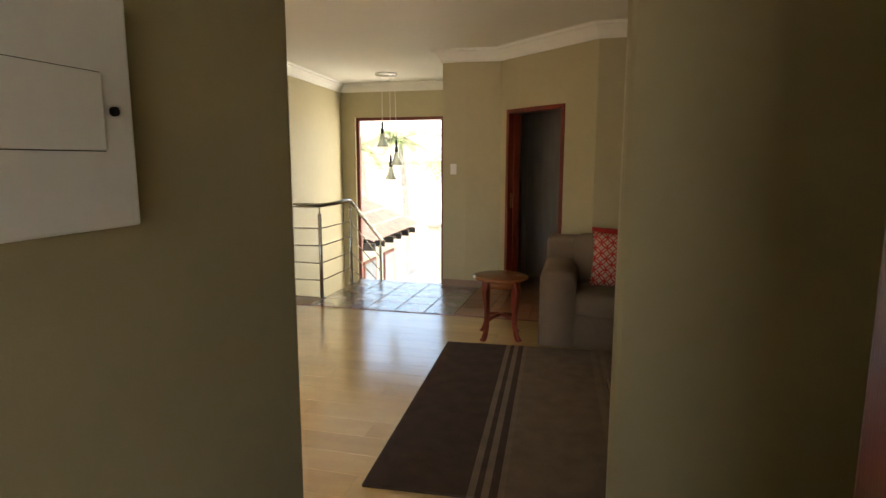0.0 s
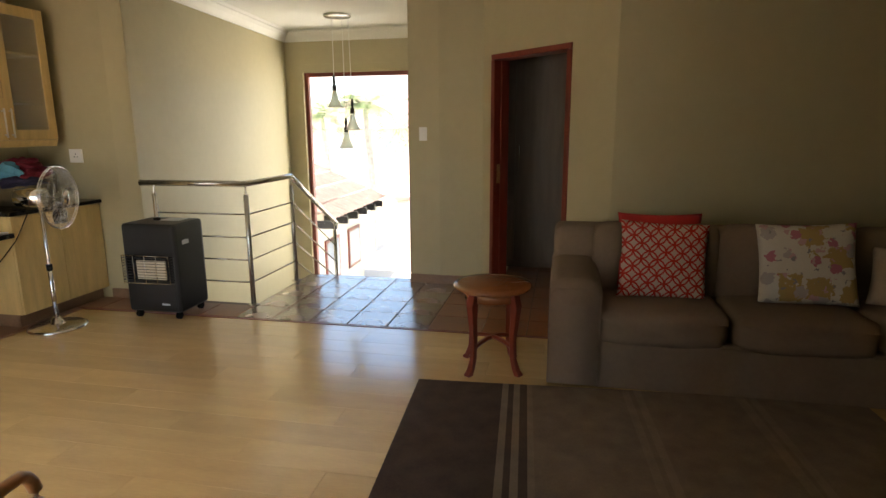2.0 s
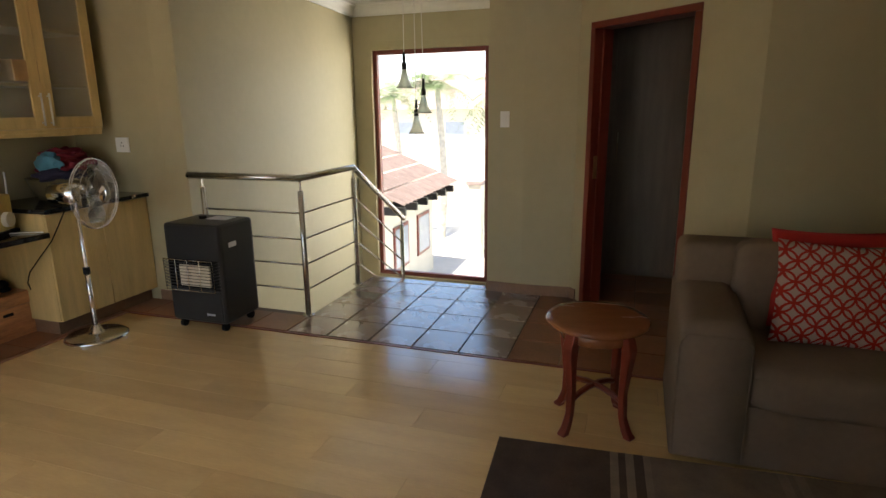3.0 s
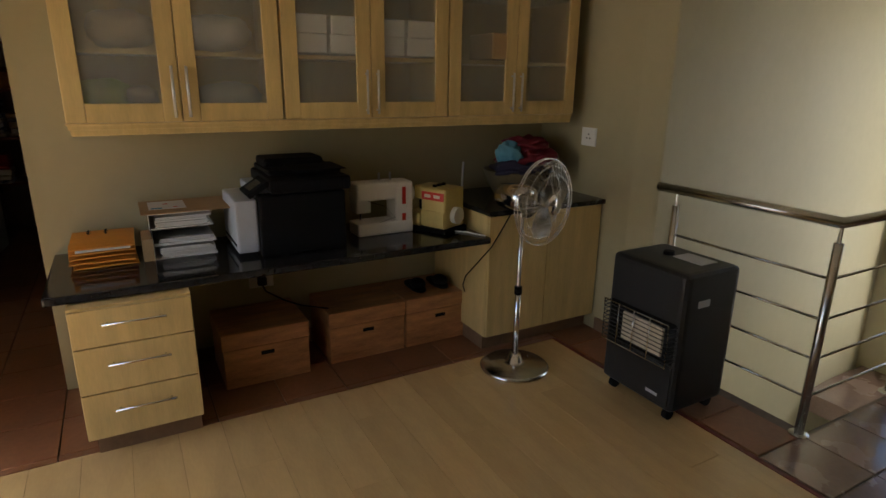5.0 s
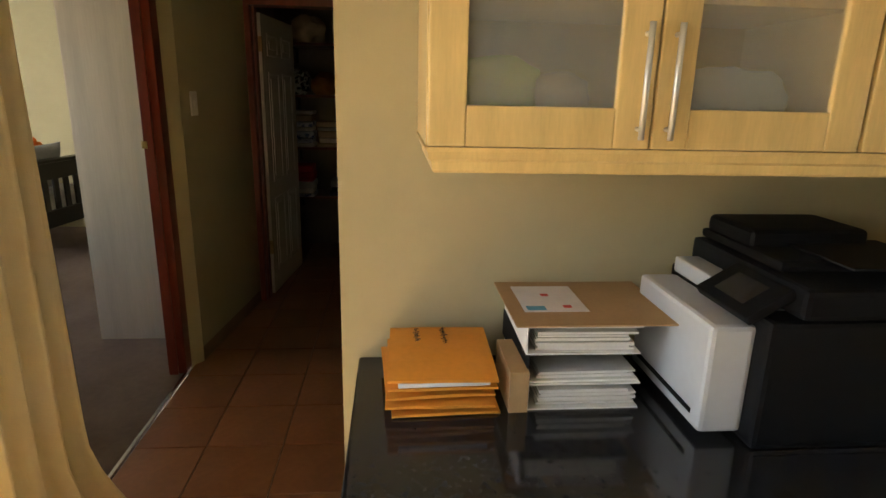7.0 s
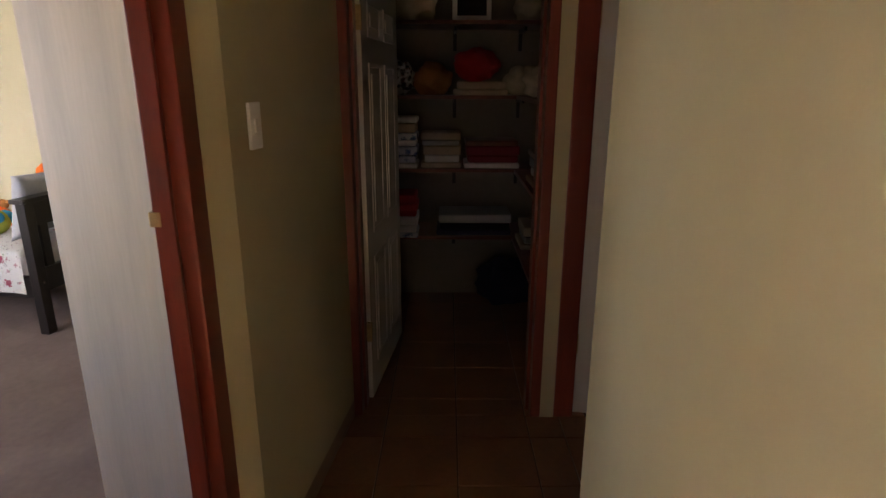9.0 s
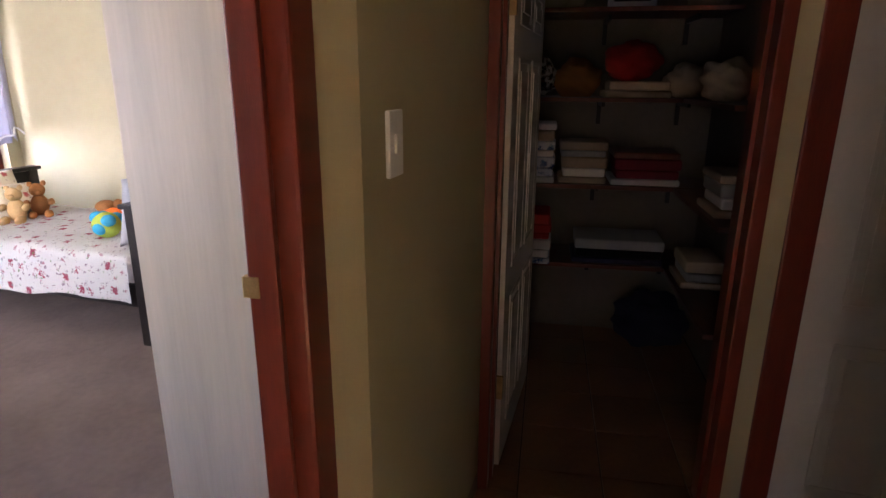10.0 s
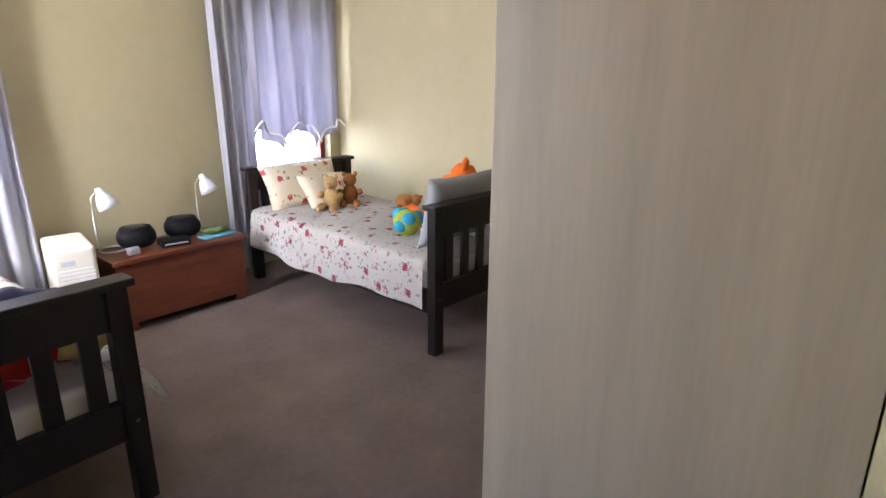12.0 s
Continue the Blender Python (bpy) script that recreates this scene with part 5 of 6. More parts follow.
overlocker()
for y in (-0.05, 0.015):
    ob = thing("thread_cone", OVER @ pose(-0.108, y, 0.0405), "white cone of sewing thread behind the machine", "thread", "thread cones")
    part("core", lathe([(0.0, 0.0), (0.026, 0.0), (0.026, 0.008), (0.008, 0.01), (0.006, 0.118), (0.0, 0.118)], seg=16), BLACKP, ob)
    part("yarn", lathe([(0.007, 0.012), (0.024, 0.014), (0.022, 0.06), (0.016, 0.108), (0.007, 0.11)], seg=18), PAPER, ob, "wound white yarn", smooth=True)
tagged(solid("foot_pedal_cable", tube([(-4.58, 4.84, DT + 0.006), (-4.50, 4.83, DT + 0.006), (-4.45, 4.88, DT + 0.006), (-4.39, 4.90, DT + 0.006), (-4.33, 4.93, DT + 0.006)], 0.0045), WHITEP, smooth=True), "white cable lying on the desk top", "cable")


def laundry_basket():
    ob = thing("laundry_basket", pose(-4.72, 5.42, 0.893), "olive tan round basket heaped with clothes", "basket")
    part("basket", lathe([(0.0, 0.0), (0.15, 0.0), (0.19, 0.06), (0.22, 0.15), (0.225, 0.16), (0.205, 0.155), (0.17, 0.06), (0.0, 0.05)], seg=28), BASKET, ob, smooth=True)
    for k, (c, s, m) in enumerate((((0.0, 0.06, 0.22), (0.17, 0.17, 0.10), MAROON), ((0.06, -0.12, 0.27), (0.09, 0.07, 0.07), BLUEC), ((-0.04, 0.14, 0.27), (0.12, 0.10, 0.07), MAROON), ((0.10, -0.04, 0.18), (0.13, 0.18, 0.05), NAVY), ((0.02, 0.04, 0.32), (0.13, 0.13, 0.05), MAROON), ((0.13, 0.02, 0.24), (0.05, 0.11, 0.05), MAROON), ((0.12, 0.13, 0.21), (0.06, 0.06, 0.035), BEIGEC), ((0.05, 0.19, 0.24), (0.07, 0.06, 0.05), NAVY))):
        part("garment", blob(c, s, wobble=0.55, seed=k * 2.7, seg=30), m, ob, smooth=True)
    return ob


laundry_basket()
tagged(solid("power_cord", tube([(XD + 0.03, 3.79, 0.43), (-4.93, 3.80, 0.40), (-4.85, 3.88, 0.36), (-4.78, 3.965, 0.335), (-4.72, 4.06, 0.325), (-4.70, 4.10, 0.32)], 0.005, box(XD + 0.012, 3.765, 0.428, XD + 0.05, 3.815, 0.478, bev=0.006)), BLACKP, smooth=False), "black plug and cord hanging under the desk", "cord")

tagged(solid("lamp_cord", tube([(-4.46, 5.11, 0.897), (-4.315, 5.085, 0.898), (-4.293, 5.075, 0.87), (-4.305, 5.02, 0.77), (-4.31, 4.96, 0.68), (-4.36, 4.90, 0.58), (-4.47, 4.89, 0.47), (-4.55, 4.92, 0.38), (-4.575, 4.95, 0.322)], 0.004, seg=6), BLACKP, smooth=True), "thin black cord hanging over the cupboard edge", "cord")


# ---- behind the cupboards' frosted glass ----
def shelf_item(name, x, y, z, sx, sy, sz, m, label, soft=False):
    b = blob((x, y, z + sz / 2), (sx / 2, sy / 2, sz / 2), wobble=0.2, seed=y, square=2.8) if soft else box(x - sx / 2, y - sy / 2, z, x + sx / 2, y + sy / 2, z + sz, bev=0.006)
    return tagged(solid(name, b, m, smooth=soft), label, "stored thing", "things in the wall cupboards")


for y in (4.02, 4.22, 4.44, 4.64):
    shelf_item("white_carton", -4.69, y, 1.724, 0.26, 0.185, 0.09, PAPER, "white carton behind frosted glass")
    shelf_item("white_carton", -4.69, y + 0.006, 1.815, 0.25, 0.18, 0.088, PAPER, "white carton stacked behind frosted glass")
shelf_item("green_bag", -4.73, 3.12, 1.44, 0.2, 0.22, 0.15, PLUSH_G, "soft green bag behind frosted glass", True)
shelf_item("pink_bundle", -4.73, 3.27, 1.44, 0.2, 0.14, 0.12, BEIGEC, "pinkish bundle behind frosted glass", True)
shelf_item("pale_bundle", -4.74, 3.22, 1.724, 0.24, 0.26, 0.16, BEIGEC, "pale folded cloth behind frosted glass", True)
shelf_item("grey_bundle", -4.74, 3.66, 1.44, 0.24, 0.28, 0.14, GREYC, "grey folded cloth behind frosted glass", True)
shelf_item("white_bundle", -4.74, 3.62, 1.724, 0.24, 0.30, 0.16, PAPER, "white cloth behind frosted glass", True)
shelf_item("brown_carton", -4.67, 5.20, 1.724, 0.26, 0.25, 0.14, CARD, "brown carton behind frosted glass")



def passage_cupboard():
    ob = thing("passage_cupboard", pose(0, 7.62, 0), "tall built-in cupboard in the dim passage room", "cupboard")
    part("carcass", box(-0.92, 0.022, 0.0, 0.9, 0.6, 2.3), BROWNLAM, ob)
    for x0, x1, hx in ((-0.918, -0.845, None), (-0.84, -0.26, -0.80), (-0.255, 0.32, 0.28), (0.325, 0.9, 0.365)):
        d = part("door", box(x0, 0.0, 0.06, x1, 0.02, 2.28, bev=0.003), BROWNLAM, ob)
        if hx is not None:
            part("handle", tube([(hx, -0.028, 1.06), (hx, -0.028, 1.30)], 0.006, rod((hx, 0, 1.08), (hx, -0.028, 1.08), 0.004, rod((hx, 0, 1.28), (hx, -0.028, 1.28), 0.004))), CHROME, d, "chrome bar handle", smooth=True)
    return ob


passage_cupboard()

# ---- hall and store ----
def wardrobe():
    ob = thing("wardrobe", pose(-0.04, -0.002, 0), "tall pale ash laminate wardrobe beside the bedroom door", "wardrobe")
    part("end_panel", box(-6.815, 1.115, 0.0, -6.795, 1.694, 2.35, bev=0.002), ASH, ob)
    part("carcass", box(-8.0, 1.165, 0.0, -6.816, 1.694, 2.35), ASH, ob)
    for x0 in (-8.0, -7.41):
        d = part("door", box(x0 + 0.003, 1.143, 0.08, x0 + 0.586, 1.163, 2.34, bev=0.003), ASH, ob)
        hx = x0 + 0.54 if x0 < -7.5 else x0 + 0.05
        part("handle", tube([(hx, 1.115, 0.95), (hx, 1.115, 1.15)], 0.006, rod((hx, 1.143, 0.97), (hx, 1.115, 0.97), 0.004, rod((hx, 1.143, 1.13), (hx, 1.115, 1.13), 0.004))), CHROME, d, "chrome bar handle")
    return ob


wardrobe()


def store_shelves():
    ob = thing("store_shelves", pose(0, 0, 0), "dark wooden wall shelves on brackets in the store", "shelves")
    for z in (0.55, 1.0, 1.46, 1.90):
        s = part("shelf", box(-9.19, 1.81, z - 0.022, -8.78, 3.04, z, bev=0.002), CHESTW, ob)
        for y in (2.0, 2.42, 2.86):
            part("bracket", box(-9.19, y - 0.012, z - 0.16, -9.175, y + 0.012, z - 0.024, bm=box(-9.175, y - 0.008, z - 0.05, -8.9, y + 0.008, z - 0.024)), BLACKM, s)
    for z in (0.55, 1.0, 1.46):
        part("shelf", box(-8.76, 2.80, z - 0.022, -7.9, 3.045, z, bev=0.002), CHESTW, ob)
    return ob


store_shelves()


def folded_pile(x, y, z, sx, sy, cloths, label):
    ob = thing("linen_pile", pose(x, y, z), label, "linen", "piles in the store")
    h = 0.0
    for k, m in enumerate(cloths):
        t = 0.035 + 0.012 * ((k * 7) % 3)
        b = box(-sx / 2 + 0.01 * ((k * 5) % 3), -sy / 2 + 0.008 * ((k * 3) % 4), h, sx / 2, sy / 2 - 0.01 * (k % 2), h + t, bev=0.014, seg=3)
        part("folded_cloth", b, m, ob, smooth=True)
        h += t + 0.001
    return ob


folded_pile(-8.92, 2.06, 1.0, 0.26, 0.24, (PAPER, BLUEP, BLUEP, PAPER, BLUEP, BEIGEC, PAPER), "pile of folded blue and white linen")
folded_pile(-8.95, 2.33, 1.0, 0.26, 0.26, (BEIGEC, PAPER, BEIGEC, GREYC, BEIGEC), "pile of folded beige towels")
folded_pile(-8.95, 2.66, 1.0, 0.3, 0.36, (PAPER, MAROON, MAROON, CHESTW), "folded dark red blankets over a white sheet")
folded_pile(-8.86, 2.05, 0.55, 0.26, 0.26, (BLUEP, PAPER, PAPER, REDC, REDC, REDC), "pile of white linen under red cloth")
folded_pile(-8.95, 2.55, 0.55, 0.3, 0.5, (NAVY, BLACKP, GREYC), "dark folded blankets on a shelf")
folded_pile(-8.95, 2.58, 1.46, 0.3, 0.34, (BEIGEC, BEIGEC), "folded beige sheets on a shelf")
folded_pile(-8.6, 2.92, 0.55, 0.3, 0.2, (BEIGEC, GREYC, BEIGEC), "folded beige cloths on the side shelf")
folded_pile(-8.2, 2.92, 1.0, 0.3, 0.2, (BEIGEC, PAPER, GREYC, BEIGEC), "folded pale cloths on the side shelf")
for k, (x, y, z, s, m, label) in enumerate(((-8.93, 2.05, 1.46, (0.12, 0.11, 0.11), ZEBRA, "black and white printed bag"), (-8.95, 2.28, 1.46, (0.13, 0.12, 0.10), PLUSH_B, "brown soft bag on a shelf"),
                                            (-8.95, 2.55, 1.55, (0.14, 0.14, 0.10), REDC, "red cloth bundle on folded sheets"), (-8.95, 2.85, 1.46, (0.13, 0.12, 0.09), BEIGEC, "beige cloth bundle on a shelf"),
                                            (-8.95, 2.15, 1.90, (0.14, 0.15, 0.12), BEIGEC, "beige cloth bundle on the top shelf"), (-8.95, 2.9, 1.90, (0.14, 0.12, 0.10), BEIGEC, "pale cloth bundle on the top shelf"),
                                            (-8.4, 2.90, 1.46, (0.16, 0.11, 0.09), BEIGEC, "rumpled cloth on the side shelf"), (-9.0, 2.8, 0.0, (0.15, 0.2, 0.17), NAVY, "dark bag on the store floor"))):
    tagged(solid("soft_bag", blob((x, y, z + s[2] * 0.92), s, wobble=0.35, seed=k * 1.9, seg=26), m, smooth=True), label, "bundle", "piles in the store")
ob = thing("framed_card", pose(-8.88, 2.52, 1.903), "small white framed card on the top shelf", "picture")
part("surround", box(-0.012, -0.12, 0, 0.012, 0.12, 0.17, bev=0.003), WHITEP, ob)
part("picture", box(0.0122, -0.09, 0.03, 0.014, 0.09, 0.14), BLACKP, ob)


# ---- bedroom ----
def bed(m, label, length=1.97, width=0.96):
    """Dark slatted bed: its foot at y = 0, its head at y = length; the near side at x = 0."""
    ob = thing("single_bed", m, label, "bed", "single beds")
    for y, h in ((0.0, 0.84), (length, 0.84)):
        s = 1 if y == 0 else -1
        y0, y1 = (y, y + 0.06) if y == 0 else (y - 0.06, y)
        for x0 in (0.0, width - 0.07):
            part("post", box(x0, y0, 0, x0 + 0.07, y1, h, bev=0.004), DARKW, ob)
        brd = part("foot_board" if y == 0 else "head_board", box(0.07, y0 + 0.015, h - 0.15, width - 0.07, y1 - 0.015, h - 0.006, bev=0.003), DARKW, ob)
        part("cap_rail", box(-0.022, y0 - 0.018, h, width + 0.022, y1 + 0.018, h + 0.028, bev=0.006), DARKW, brd)
        part("lower_rail", box(0.07, y0 + 0.012, 0.27, width - 0.07, y1 - 0.012, 0.42, bev=0.003), DARKW, brd)
        n = 6
        for k in range(n):
            x = 0.07 + (width - 0.14) * (k + 0.5) / n
            part("slat", box(x - 0.03, y0 + 0.02, 0.42, x + 0.03, y1 - 0.02, h - 0.15, bev=0.002), DARKW, brd)
        for x0 in (0.0, width - 0.07):
            part("bolt", rod((x0 + 0.035, y0 - 0.003, 0.34), (x0 + 0.035, y0 + 0.004, 0.34), 0.008), CHROME, ob, "steel bolt head")
    for x0 in (0.012, width - 0.042):
        part("side_rail", box(x0, 0.06, 0.24, x0 + 0.03, length - 0.06, 0.38, bev=0.003), DARKW, ob)
    part("slatted_base", box(0.045, 0.07, 0.30, width - 0.045, length - 0.07, 0.33), DARKW, ob)
    part("mattress", box(0.035, 0.07, 0.335, width - 0.035, length - 0.07, 0.50, bev=0.04, seg=4), PAPER, ob, "white mattress", smooth=True)
    return ob


def duvet(m, label, length=1.97, width=0.96, seed=0.0, ruck=0.0, drop_b=0.10, flare=0.0):
    b = bmesh.new()
    nu, nv = 44, 44
    # across: down the near side, over the top, down the far side
    drop_a = 0.30
    total = drop_a + width + 0.03 + drop_b
    rows = []
    for j in range(nv + 1):
        v = j / nv
        y = 0.075 + (length - 0.16) * v
        row = []
        for i in range(nu + 1):
            s = total * i / nu
            nz = noise.noise(Vector((s * 3.2 + seed, y * 2.6, seed)))
            fine = noise.noise(Vector((s * 9 + seed, y * 8, seed + 5)))
            if s < drop_a:
                k = 1 - s / drop_a
                x, z = -0.022 - 0.02 * k + 0.018 * k * math.sin(y * 13 + seed) , 0.545 - (drop_a - s) * (1 - 0.16 * (0.5 + 0.5 * math.sin(y * 4.1 + seed)))
            elif s < drop_a + width + 0.03:
                u = (s - drop_a) / (width + 0.03)
                edge = min(u, 1 - u)
                x = -0.022 + (width + 0.03) * u
                z = 0.545 + 0.028 * (1 - math.exp(-edge * 22)) + 0.014 * nz + 0.006 * fine + ruck * max(0, nz)
            else:
                e = s - drop_a - width - 0.03
                x, z = width + 0.012 + flare * e * (1 + 0.5 * nz), 0.545 - e * (1 - 0.4 * flare)
            row.append(b.verts.new((x + 0.006 * fine, y, z)))
        rows.append(row)
    for a, c in zip(rows, rows[1:]):
        for i in range(nu):
            b.faces.new((a[i], a[i + 1], c[i + 1], c[i]))
    bmesh.ops.solidify(b, geom=b.faces[:], thickness=0.014)
    ob = solid("duvet", b, DUVET, smooth=True)
    ob.matrix_world = m
    return tagged(ob, label, "bedding", "bedding")


B1 = pose(-8.385, -0.135, 0, 0, 0, 172.5)
B2 = pose(-5.915, -0.37, 0, 0, 0, 177)
bed(B1, "dark stained slatted single bed under the window")
bed(B2, "dark stained slatted single bed by the wall", length=1.9)
duvet(B1, "white duvet printed with small red and green motifs")
duvet(B2, "white printed duvet, rumpled, on the second bed", length=1.9, seed=3.7, ruck=0.14, drop_b=0.28, flare=0.42)


def pillow(name, m, w, h, t, material, label):
    ob = solid(name, cushion(w, h, t, nx=18), material, smooth=True)
    ob.matrix_world = m
    return tagged(ob, label, "pillow", "pillows on the bed")


pillow("pillow", B1 @ pose(0.40, 1.80, 0.705, -28, 0, 0), 0.68, 0.38, 0.15, PILLOWC, "cream printed pillow against the headboard")
pillow("pillow", B1 @ pose(0.50, 1.63, 0.67, -42, 2, 0), 0.44, 0.32, 0.12, PILLOWC, "small cream pillow in front of another")
pillow("grey_cushion", B1 @ pose(0.36, 0.15, 0.79, 12, 0, 0), 0.60, 0.42, 0.12, GREYC, "grey padded cushion against the footboard")


def soft_toy(m, fur, second, label, lying=False, k=1.0):
    """A small stuffed animal, one plain mesh."""
    b = blob((0, 0, 0.085 * k), (0.06 * k, 0.055 * k, 0.085 * k), seg=14)
    blob((0, -0.01, 0.20 * k), (0.052 * k, 0.05 * k, 0.048 * k), b, seg=14)
    blob((0, -0.055 * k, 0.19 * k), (0.025 * k, 0.025 * k, 0.02 * k), b, seg=10)
    for s in (-1, 1):
        blob((s * 0.042 * k, 0.0, 0.245 * k), (0.018 * k, 0.012 * k, 0.018 * k), b, seg=10)
        blob((s * 0.075 * k, -0.03 * k, 0.11 * k), (0.024 * k, 0.05 * k, 0.024 * k), b, seg=10)
        blob((s * 0.05 * k, -0.09 * k, 0.03 * k), (0.03 * k, 0.065 * k, 0.03 * k), b, seg=10)
    ob = solid("soft_toy", b, fur, smooth=True)
    for v in ob.data.vertices:
        v.co += v.co.normalized() * 0.006 * k * noise.noise(v.co * 34)
    ob.matrix_world = m @ (pose(0, 0, 0.05, 80, 0, 0) if lying else pose(0, 0, 0))
    return tagged(ob, label, "soft toy", "soft toys on the beds")


soft_toy(B1 @ pose(0.42, 1.47, 0.56, 0, 0, -60), PLUSH_T, PLUSH_T, "cream stuffed bear sitting by the pillow")
soft_toy(B1 @ pose(0.60, 1.48, 0.56, 0, 0, -40), PLUSH_B, PLUSH_T, "brown stuffed dog sitting by the pillow")
soft_toy(B1 @ pose(0.74, 1.12, 0.57, 0, 0, 40), PLUSH_B, PLUSH_T, "small brown stuffed animal lying on the duvet", True, 0.8)
soft_toy(B1 @ pose(0.62, 0.33, 0.555, 0, 0, 217), PLUSH_O, PLUSH_T, "large orange stuffed toy sitting behind a grey cushion", False, 1.8)
soft_toy(B1 @ pose(0.47, 0.60, 0.57, 0, 0, 150), PLUSH_O, PLUSH_T, "small orange stuffed toy lying on the duvet", True, 0.9)
tb = blob((0.06, -0.02, 0.105), (0.05, 0.055, 0.05), seg=16)
for c in ((-0.06, -0.01, 0.075), (-0.01, 0.06, 0.13), (0.05, 0.075, 0.12), (-0.03, -0.05, 0.12)):
    blob(c, (0.045, 0.045, 0.04), tb, seg=12)
ball = tagged(solid("ball_toy", tb, PLUSH_C, smooth=True), "turquoise and lime stuffed ball toy", "soft toy", "soft toys on the beds")
ball.matrix_world = B1 @ pose(0.27, 0.50, 0.565)
part("lime_side", blob((0.0, 0.0, 0.085), (0.085, 0.09, 0.082), seg=16), PLUSH_G, ball, "lime green belly", smooth=True)
for k, (c, s, m, label) in enumerate((((0.62, 0.18, 0.64), (0.16, 0.10, 0.085), REDC, "red garment on the rumpled bed"), ((0.70, 0.34, 0.72), (0.2, 0.12, 0.08), NAVY, "dark garment on the rumpled bed"),
                                      ((0.84, 0.16, 0.64), (0.09, 0.08, 0.06), YELLOW, "yellow soft thing on the bed"))):
    g = tagged(solid("garment", blob(c, s, wobble=0.45, seed=k * 3.3, seg=26), m, smooth=True), label, "garment")
    g.matrix_world = B2
g = tagged(solid("travel_bag", blob((0.42, 0.78, 0.74), (0.30, 0.26, 0.15), square=3.4, wobble=0.15, seg=30), NAVY, smooth=True), "navy travel bag on the second bed", "bag")
g.matrix_world = B2


def chest():
    ob = thing("blanket_chest", pose(-7.95, -1.985, 0, 0, 0, -5), "red brown wooden blanket chest against the wall", "chest")
    part("body", box(-0.42, -0.19, 0.05, 0.42, 0.185, 0.435, bev=0.005), CHESTW, ob)
    part("lid", box(-0.44, -0.2, 0.437, 0.44, 0.205, 0.465, bev=0.006), CHESTW, ob)
    for x in (-0.41, 0.33):
        part("foot", box(x, 0.11, 0, x + 0.08, 0.18, 0.05, bev=0.004), CHESTW, ob)
        part("foot", box(x, -0.18, 0, x + 0.08, -0.11, 0.05, bev=0.004), CHESTW, ob)
    return ob


chest()
CT = 0.466


def desk_lamp(x, y, turn, lean):
    ob = thing("desk_lamp", pose(x, y, CT, 0, 0, turn), "pale grey desk lamp with a bell shade", "lamp", "lamps on the chest")
    part("base", tube([(0.075 * math.cos(a), 0.075 * math.sin(a), 0.006) for a in [k * math.tau / 24 for k in range(24)]], 0.006, closed=True), GREYP, ob, smooth=True)
    part("stem", tube([(-0.075, 0, 0.006), (-0.08, 0, 0.20), (-0.075, 0, 0.34), (-0.05, 0, 0.37), (-0.02, 0, 0.37)], 0.004), GREYP, ob, smooth=True)
    sh = lathe([(0.0, 0.10), (0.026, 0.10), (0.032, 0.06), (0.05, 0.04), (0.075, -0.02), (0.082, -0.06), (0.078, -0.06), (0.07, -0.02), (0.045, 0.036), (0.0, 0.05)], seg=28)
    bmesh.ops.transform(sh, matrix=pose(0.0, 0, 0.322, 0, lean, 0) @ Matrix.Scale(0.80, 4), verts=sh.verts)
    part("shade", sh, GREYP, ob, "pale grey bell shade", smooth=True)
    return ob


desk_lamp(-7.635, -2.09, 150, -22)
desk_lamp(-8.31, -2.06, 150, -22)
for x, y in ((-7.76, -2.03), (-8.08, -2.04)):
    ob = thing("portable_stereo", pose(x, y, CT, 0, 0, 160), "black rounded portable stereo on the chest", "stereo", "portable stereos")
    part("body", blob((0, 0, 0.072), (0.115, 0.095, 0.072), square=2.5, seg=28), BLACKP, ob, smooth=True)
    part("handle_ring", tube([(0.085 * math.cos(a), 0.07 * math.sin(a), 0.128) for a in [k * math.tau / 24 for k in range(24)]], 0.01, closed=True), BLACKP, ob, smooth=True)
    part("lid", lathe([(0.0, 0.146), (0.05, 0.144), (0.06, 0.138), (0.0, 0.13)], seg=20), BLACKM, ob, smooth=True)
ob = thing("media_player", pose(-7.93, -1.90, CT, 0, 0, -14), "flat black media player on the chest", "player")
part("case", box(-0.09, -0.06, 0.002, 0.09, 0.06, 0.045, bev=0.008), BLACKP, ob)
part("front_slot", box(-0.07, 0.0595, 0.02, 0.07, 0.0615, 0.026), GREYP, ob)
tagged(solid("picture_book", box(-8.35, -1.93, CT, -8.11, -1.82, CT + 0.012, bev=0.002), BLUEC), "thin blue picture book on the chest", "book")
tg = blob((-8.23, -1.90, CT + 0.035), (0.09, 0.035, 0.024), wobble=0.5, seg=18)
tagged(solid("toy_dinosaur", tg, LEAF, smooth=True), "small green plastic toy on a book", "toy")
tagged(solid("toy_camera", box(-7.70, -1.92, CT, -7.63, -1.875, CT + 0.045, bev=0.012, seg=3), GREYP), "small grey toy camera on the chest", "toy")


def room_heater():
    ob = thing("room_heater", pose(-7.36, -2.03, 0, 0, 0, -14), "cream white upright room heater by the chest", "heater")
    part("body", box(-0.11, -0.2, 0.03, 0.11, 0.2, 0.60, bev=0.03, seg=4), CREAMP, ob, smooth=False)
    for k in range(6):
        part("louvre", box(-0.085, 0.199, 0.36 + 0.022 * k, 0.085, 0.204, 0.372 + 0.022 * k), WHITEP, ob)
    part("label", box(0.0, 0.2, 0.50, 0.07, 0.2025, 0.53), GREYP, ob)
    for x in (-0.08, 0.05):
        part("foot", box(x, -0.2, 0, x + 0.03, 0.2, 0.03), CREAMP, ob)
    return ob


room_heater()


def hem(u):
    return 0.075 * math.sin(u * 15 + 0.4) + 0.03 * math.sin(u * 34) - 0.10 * max(0, u - 0.72)


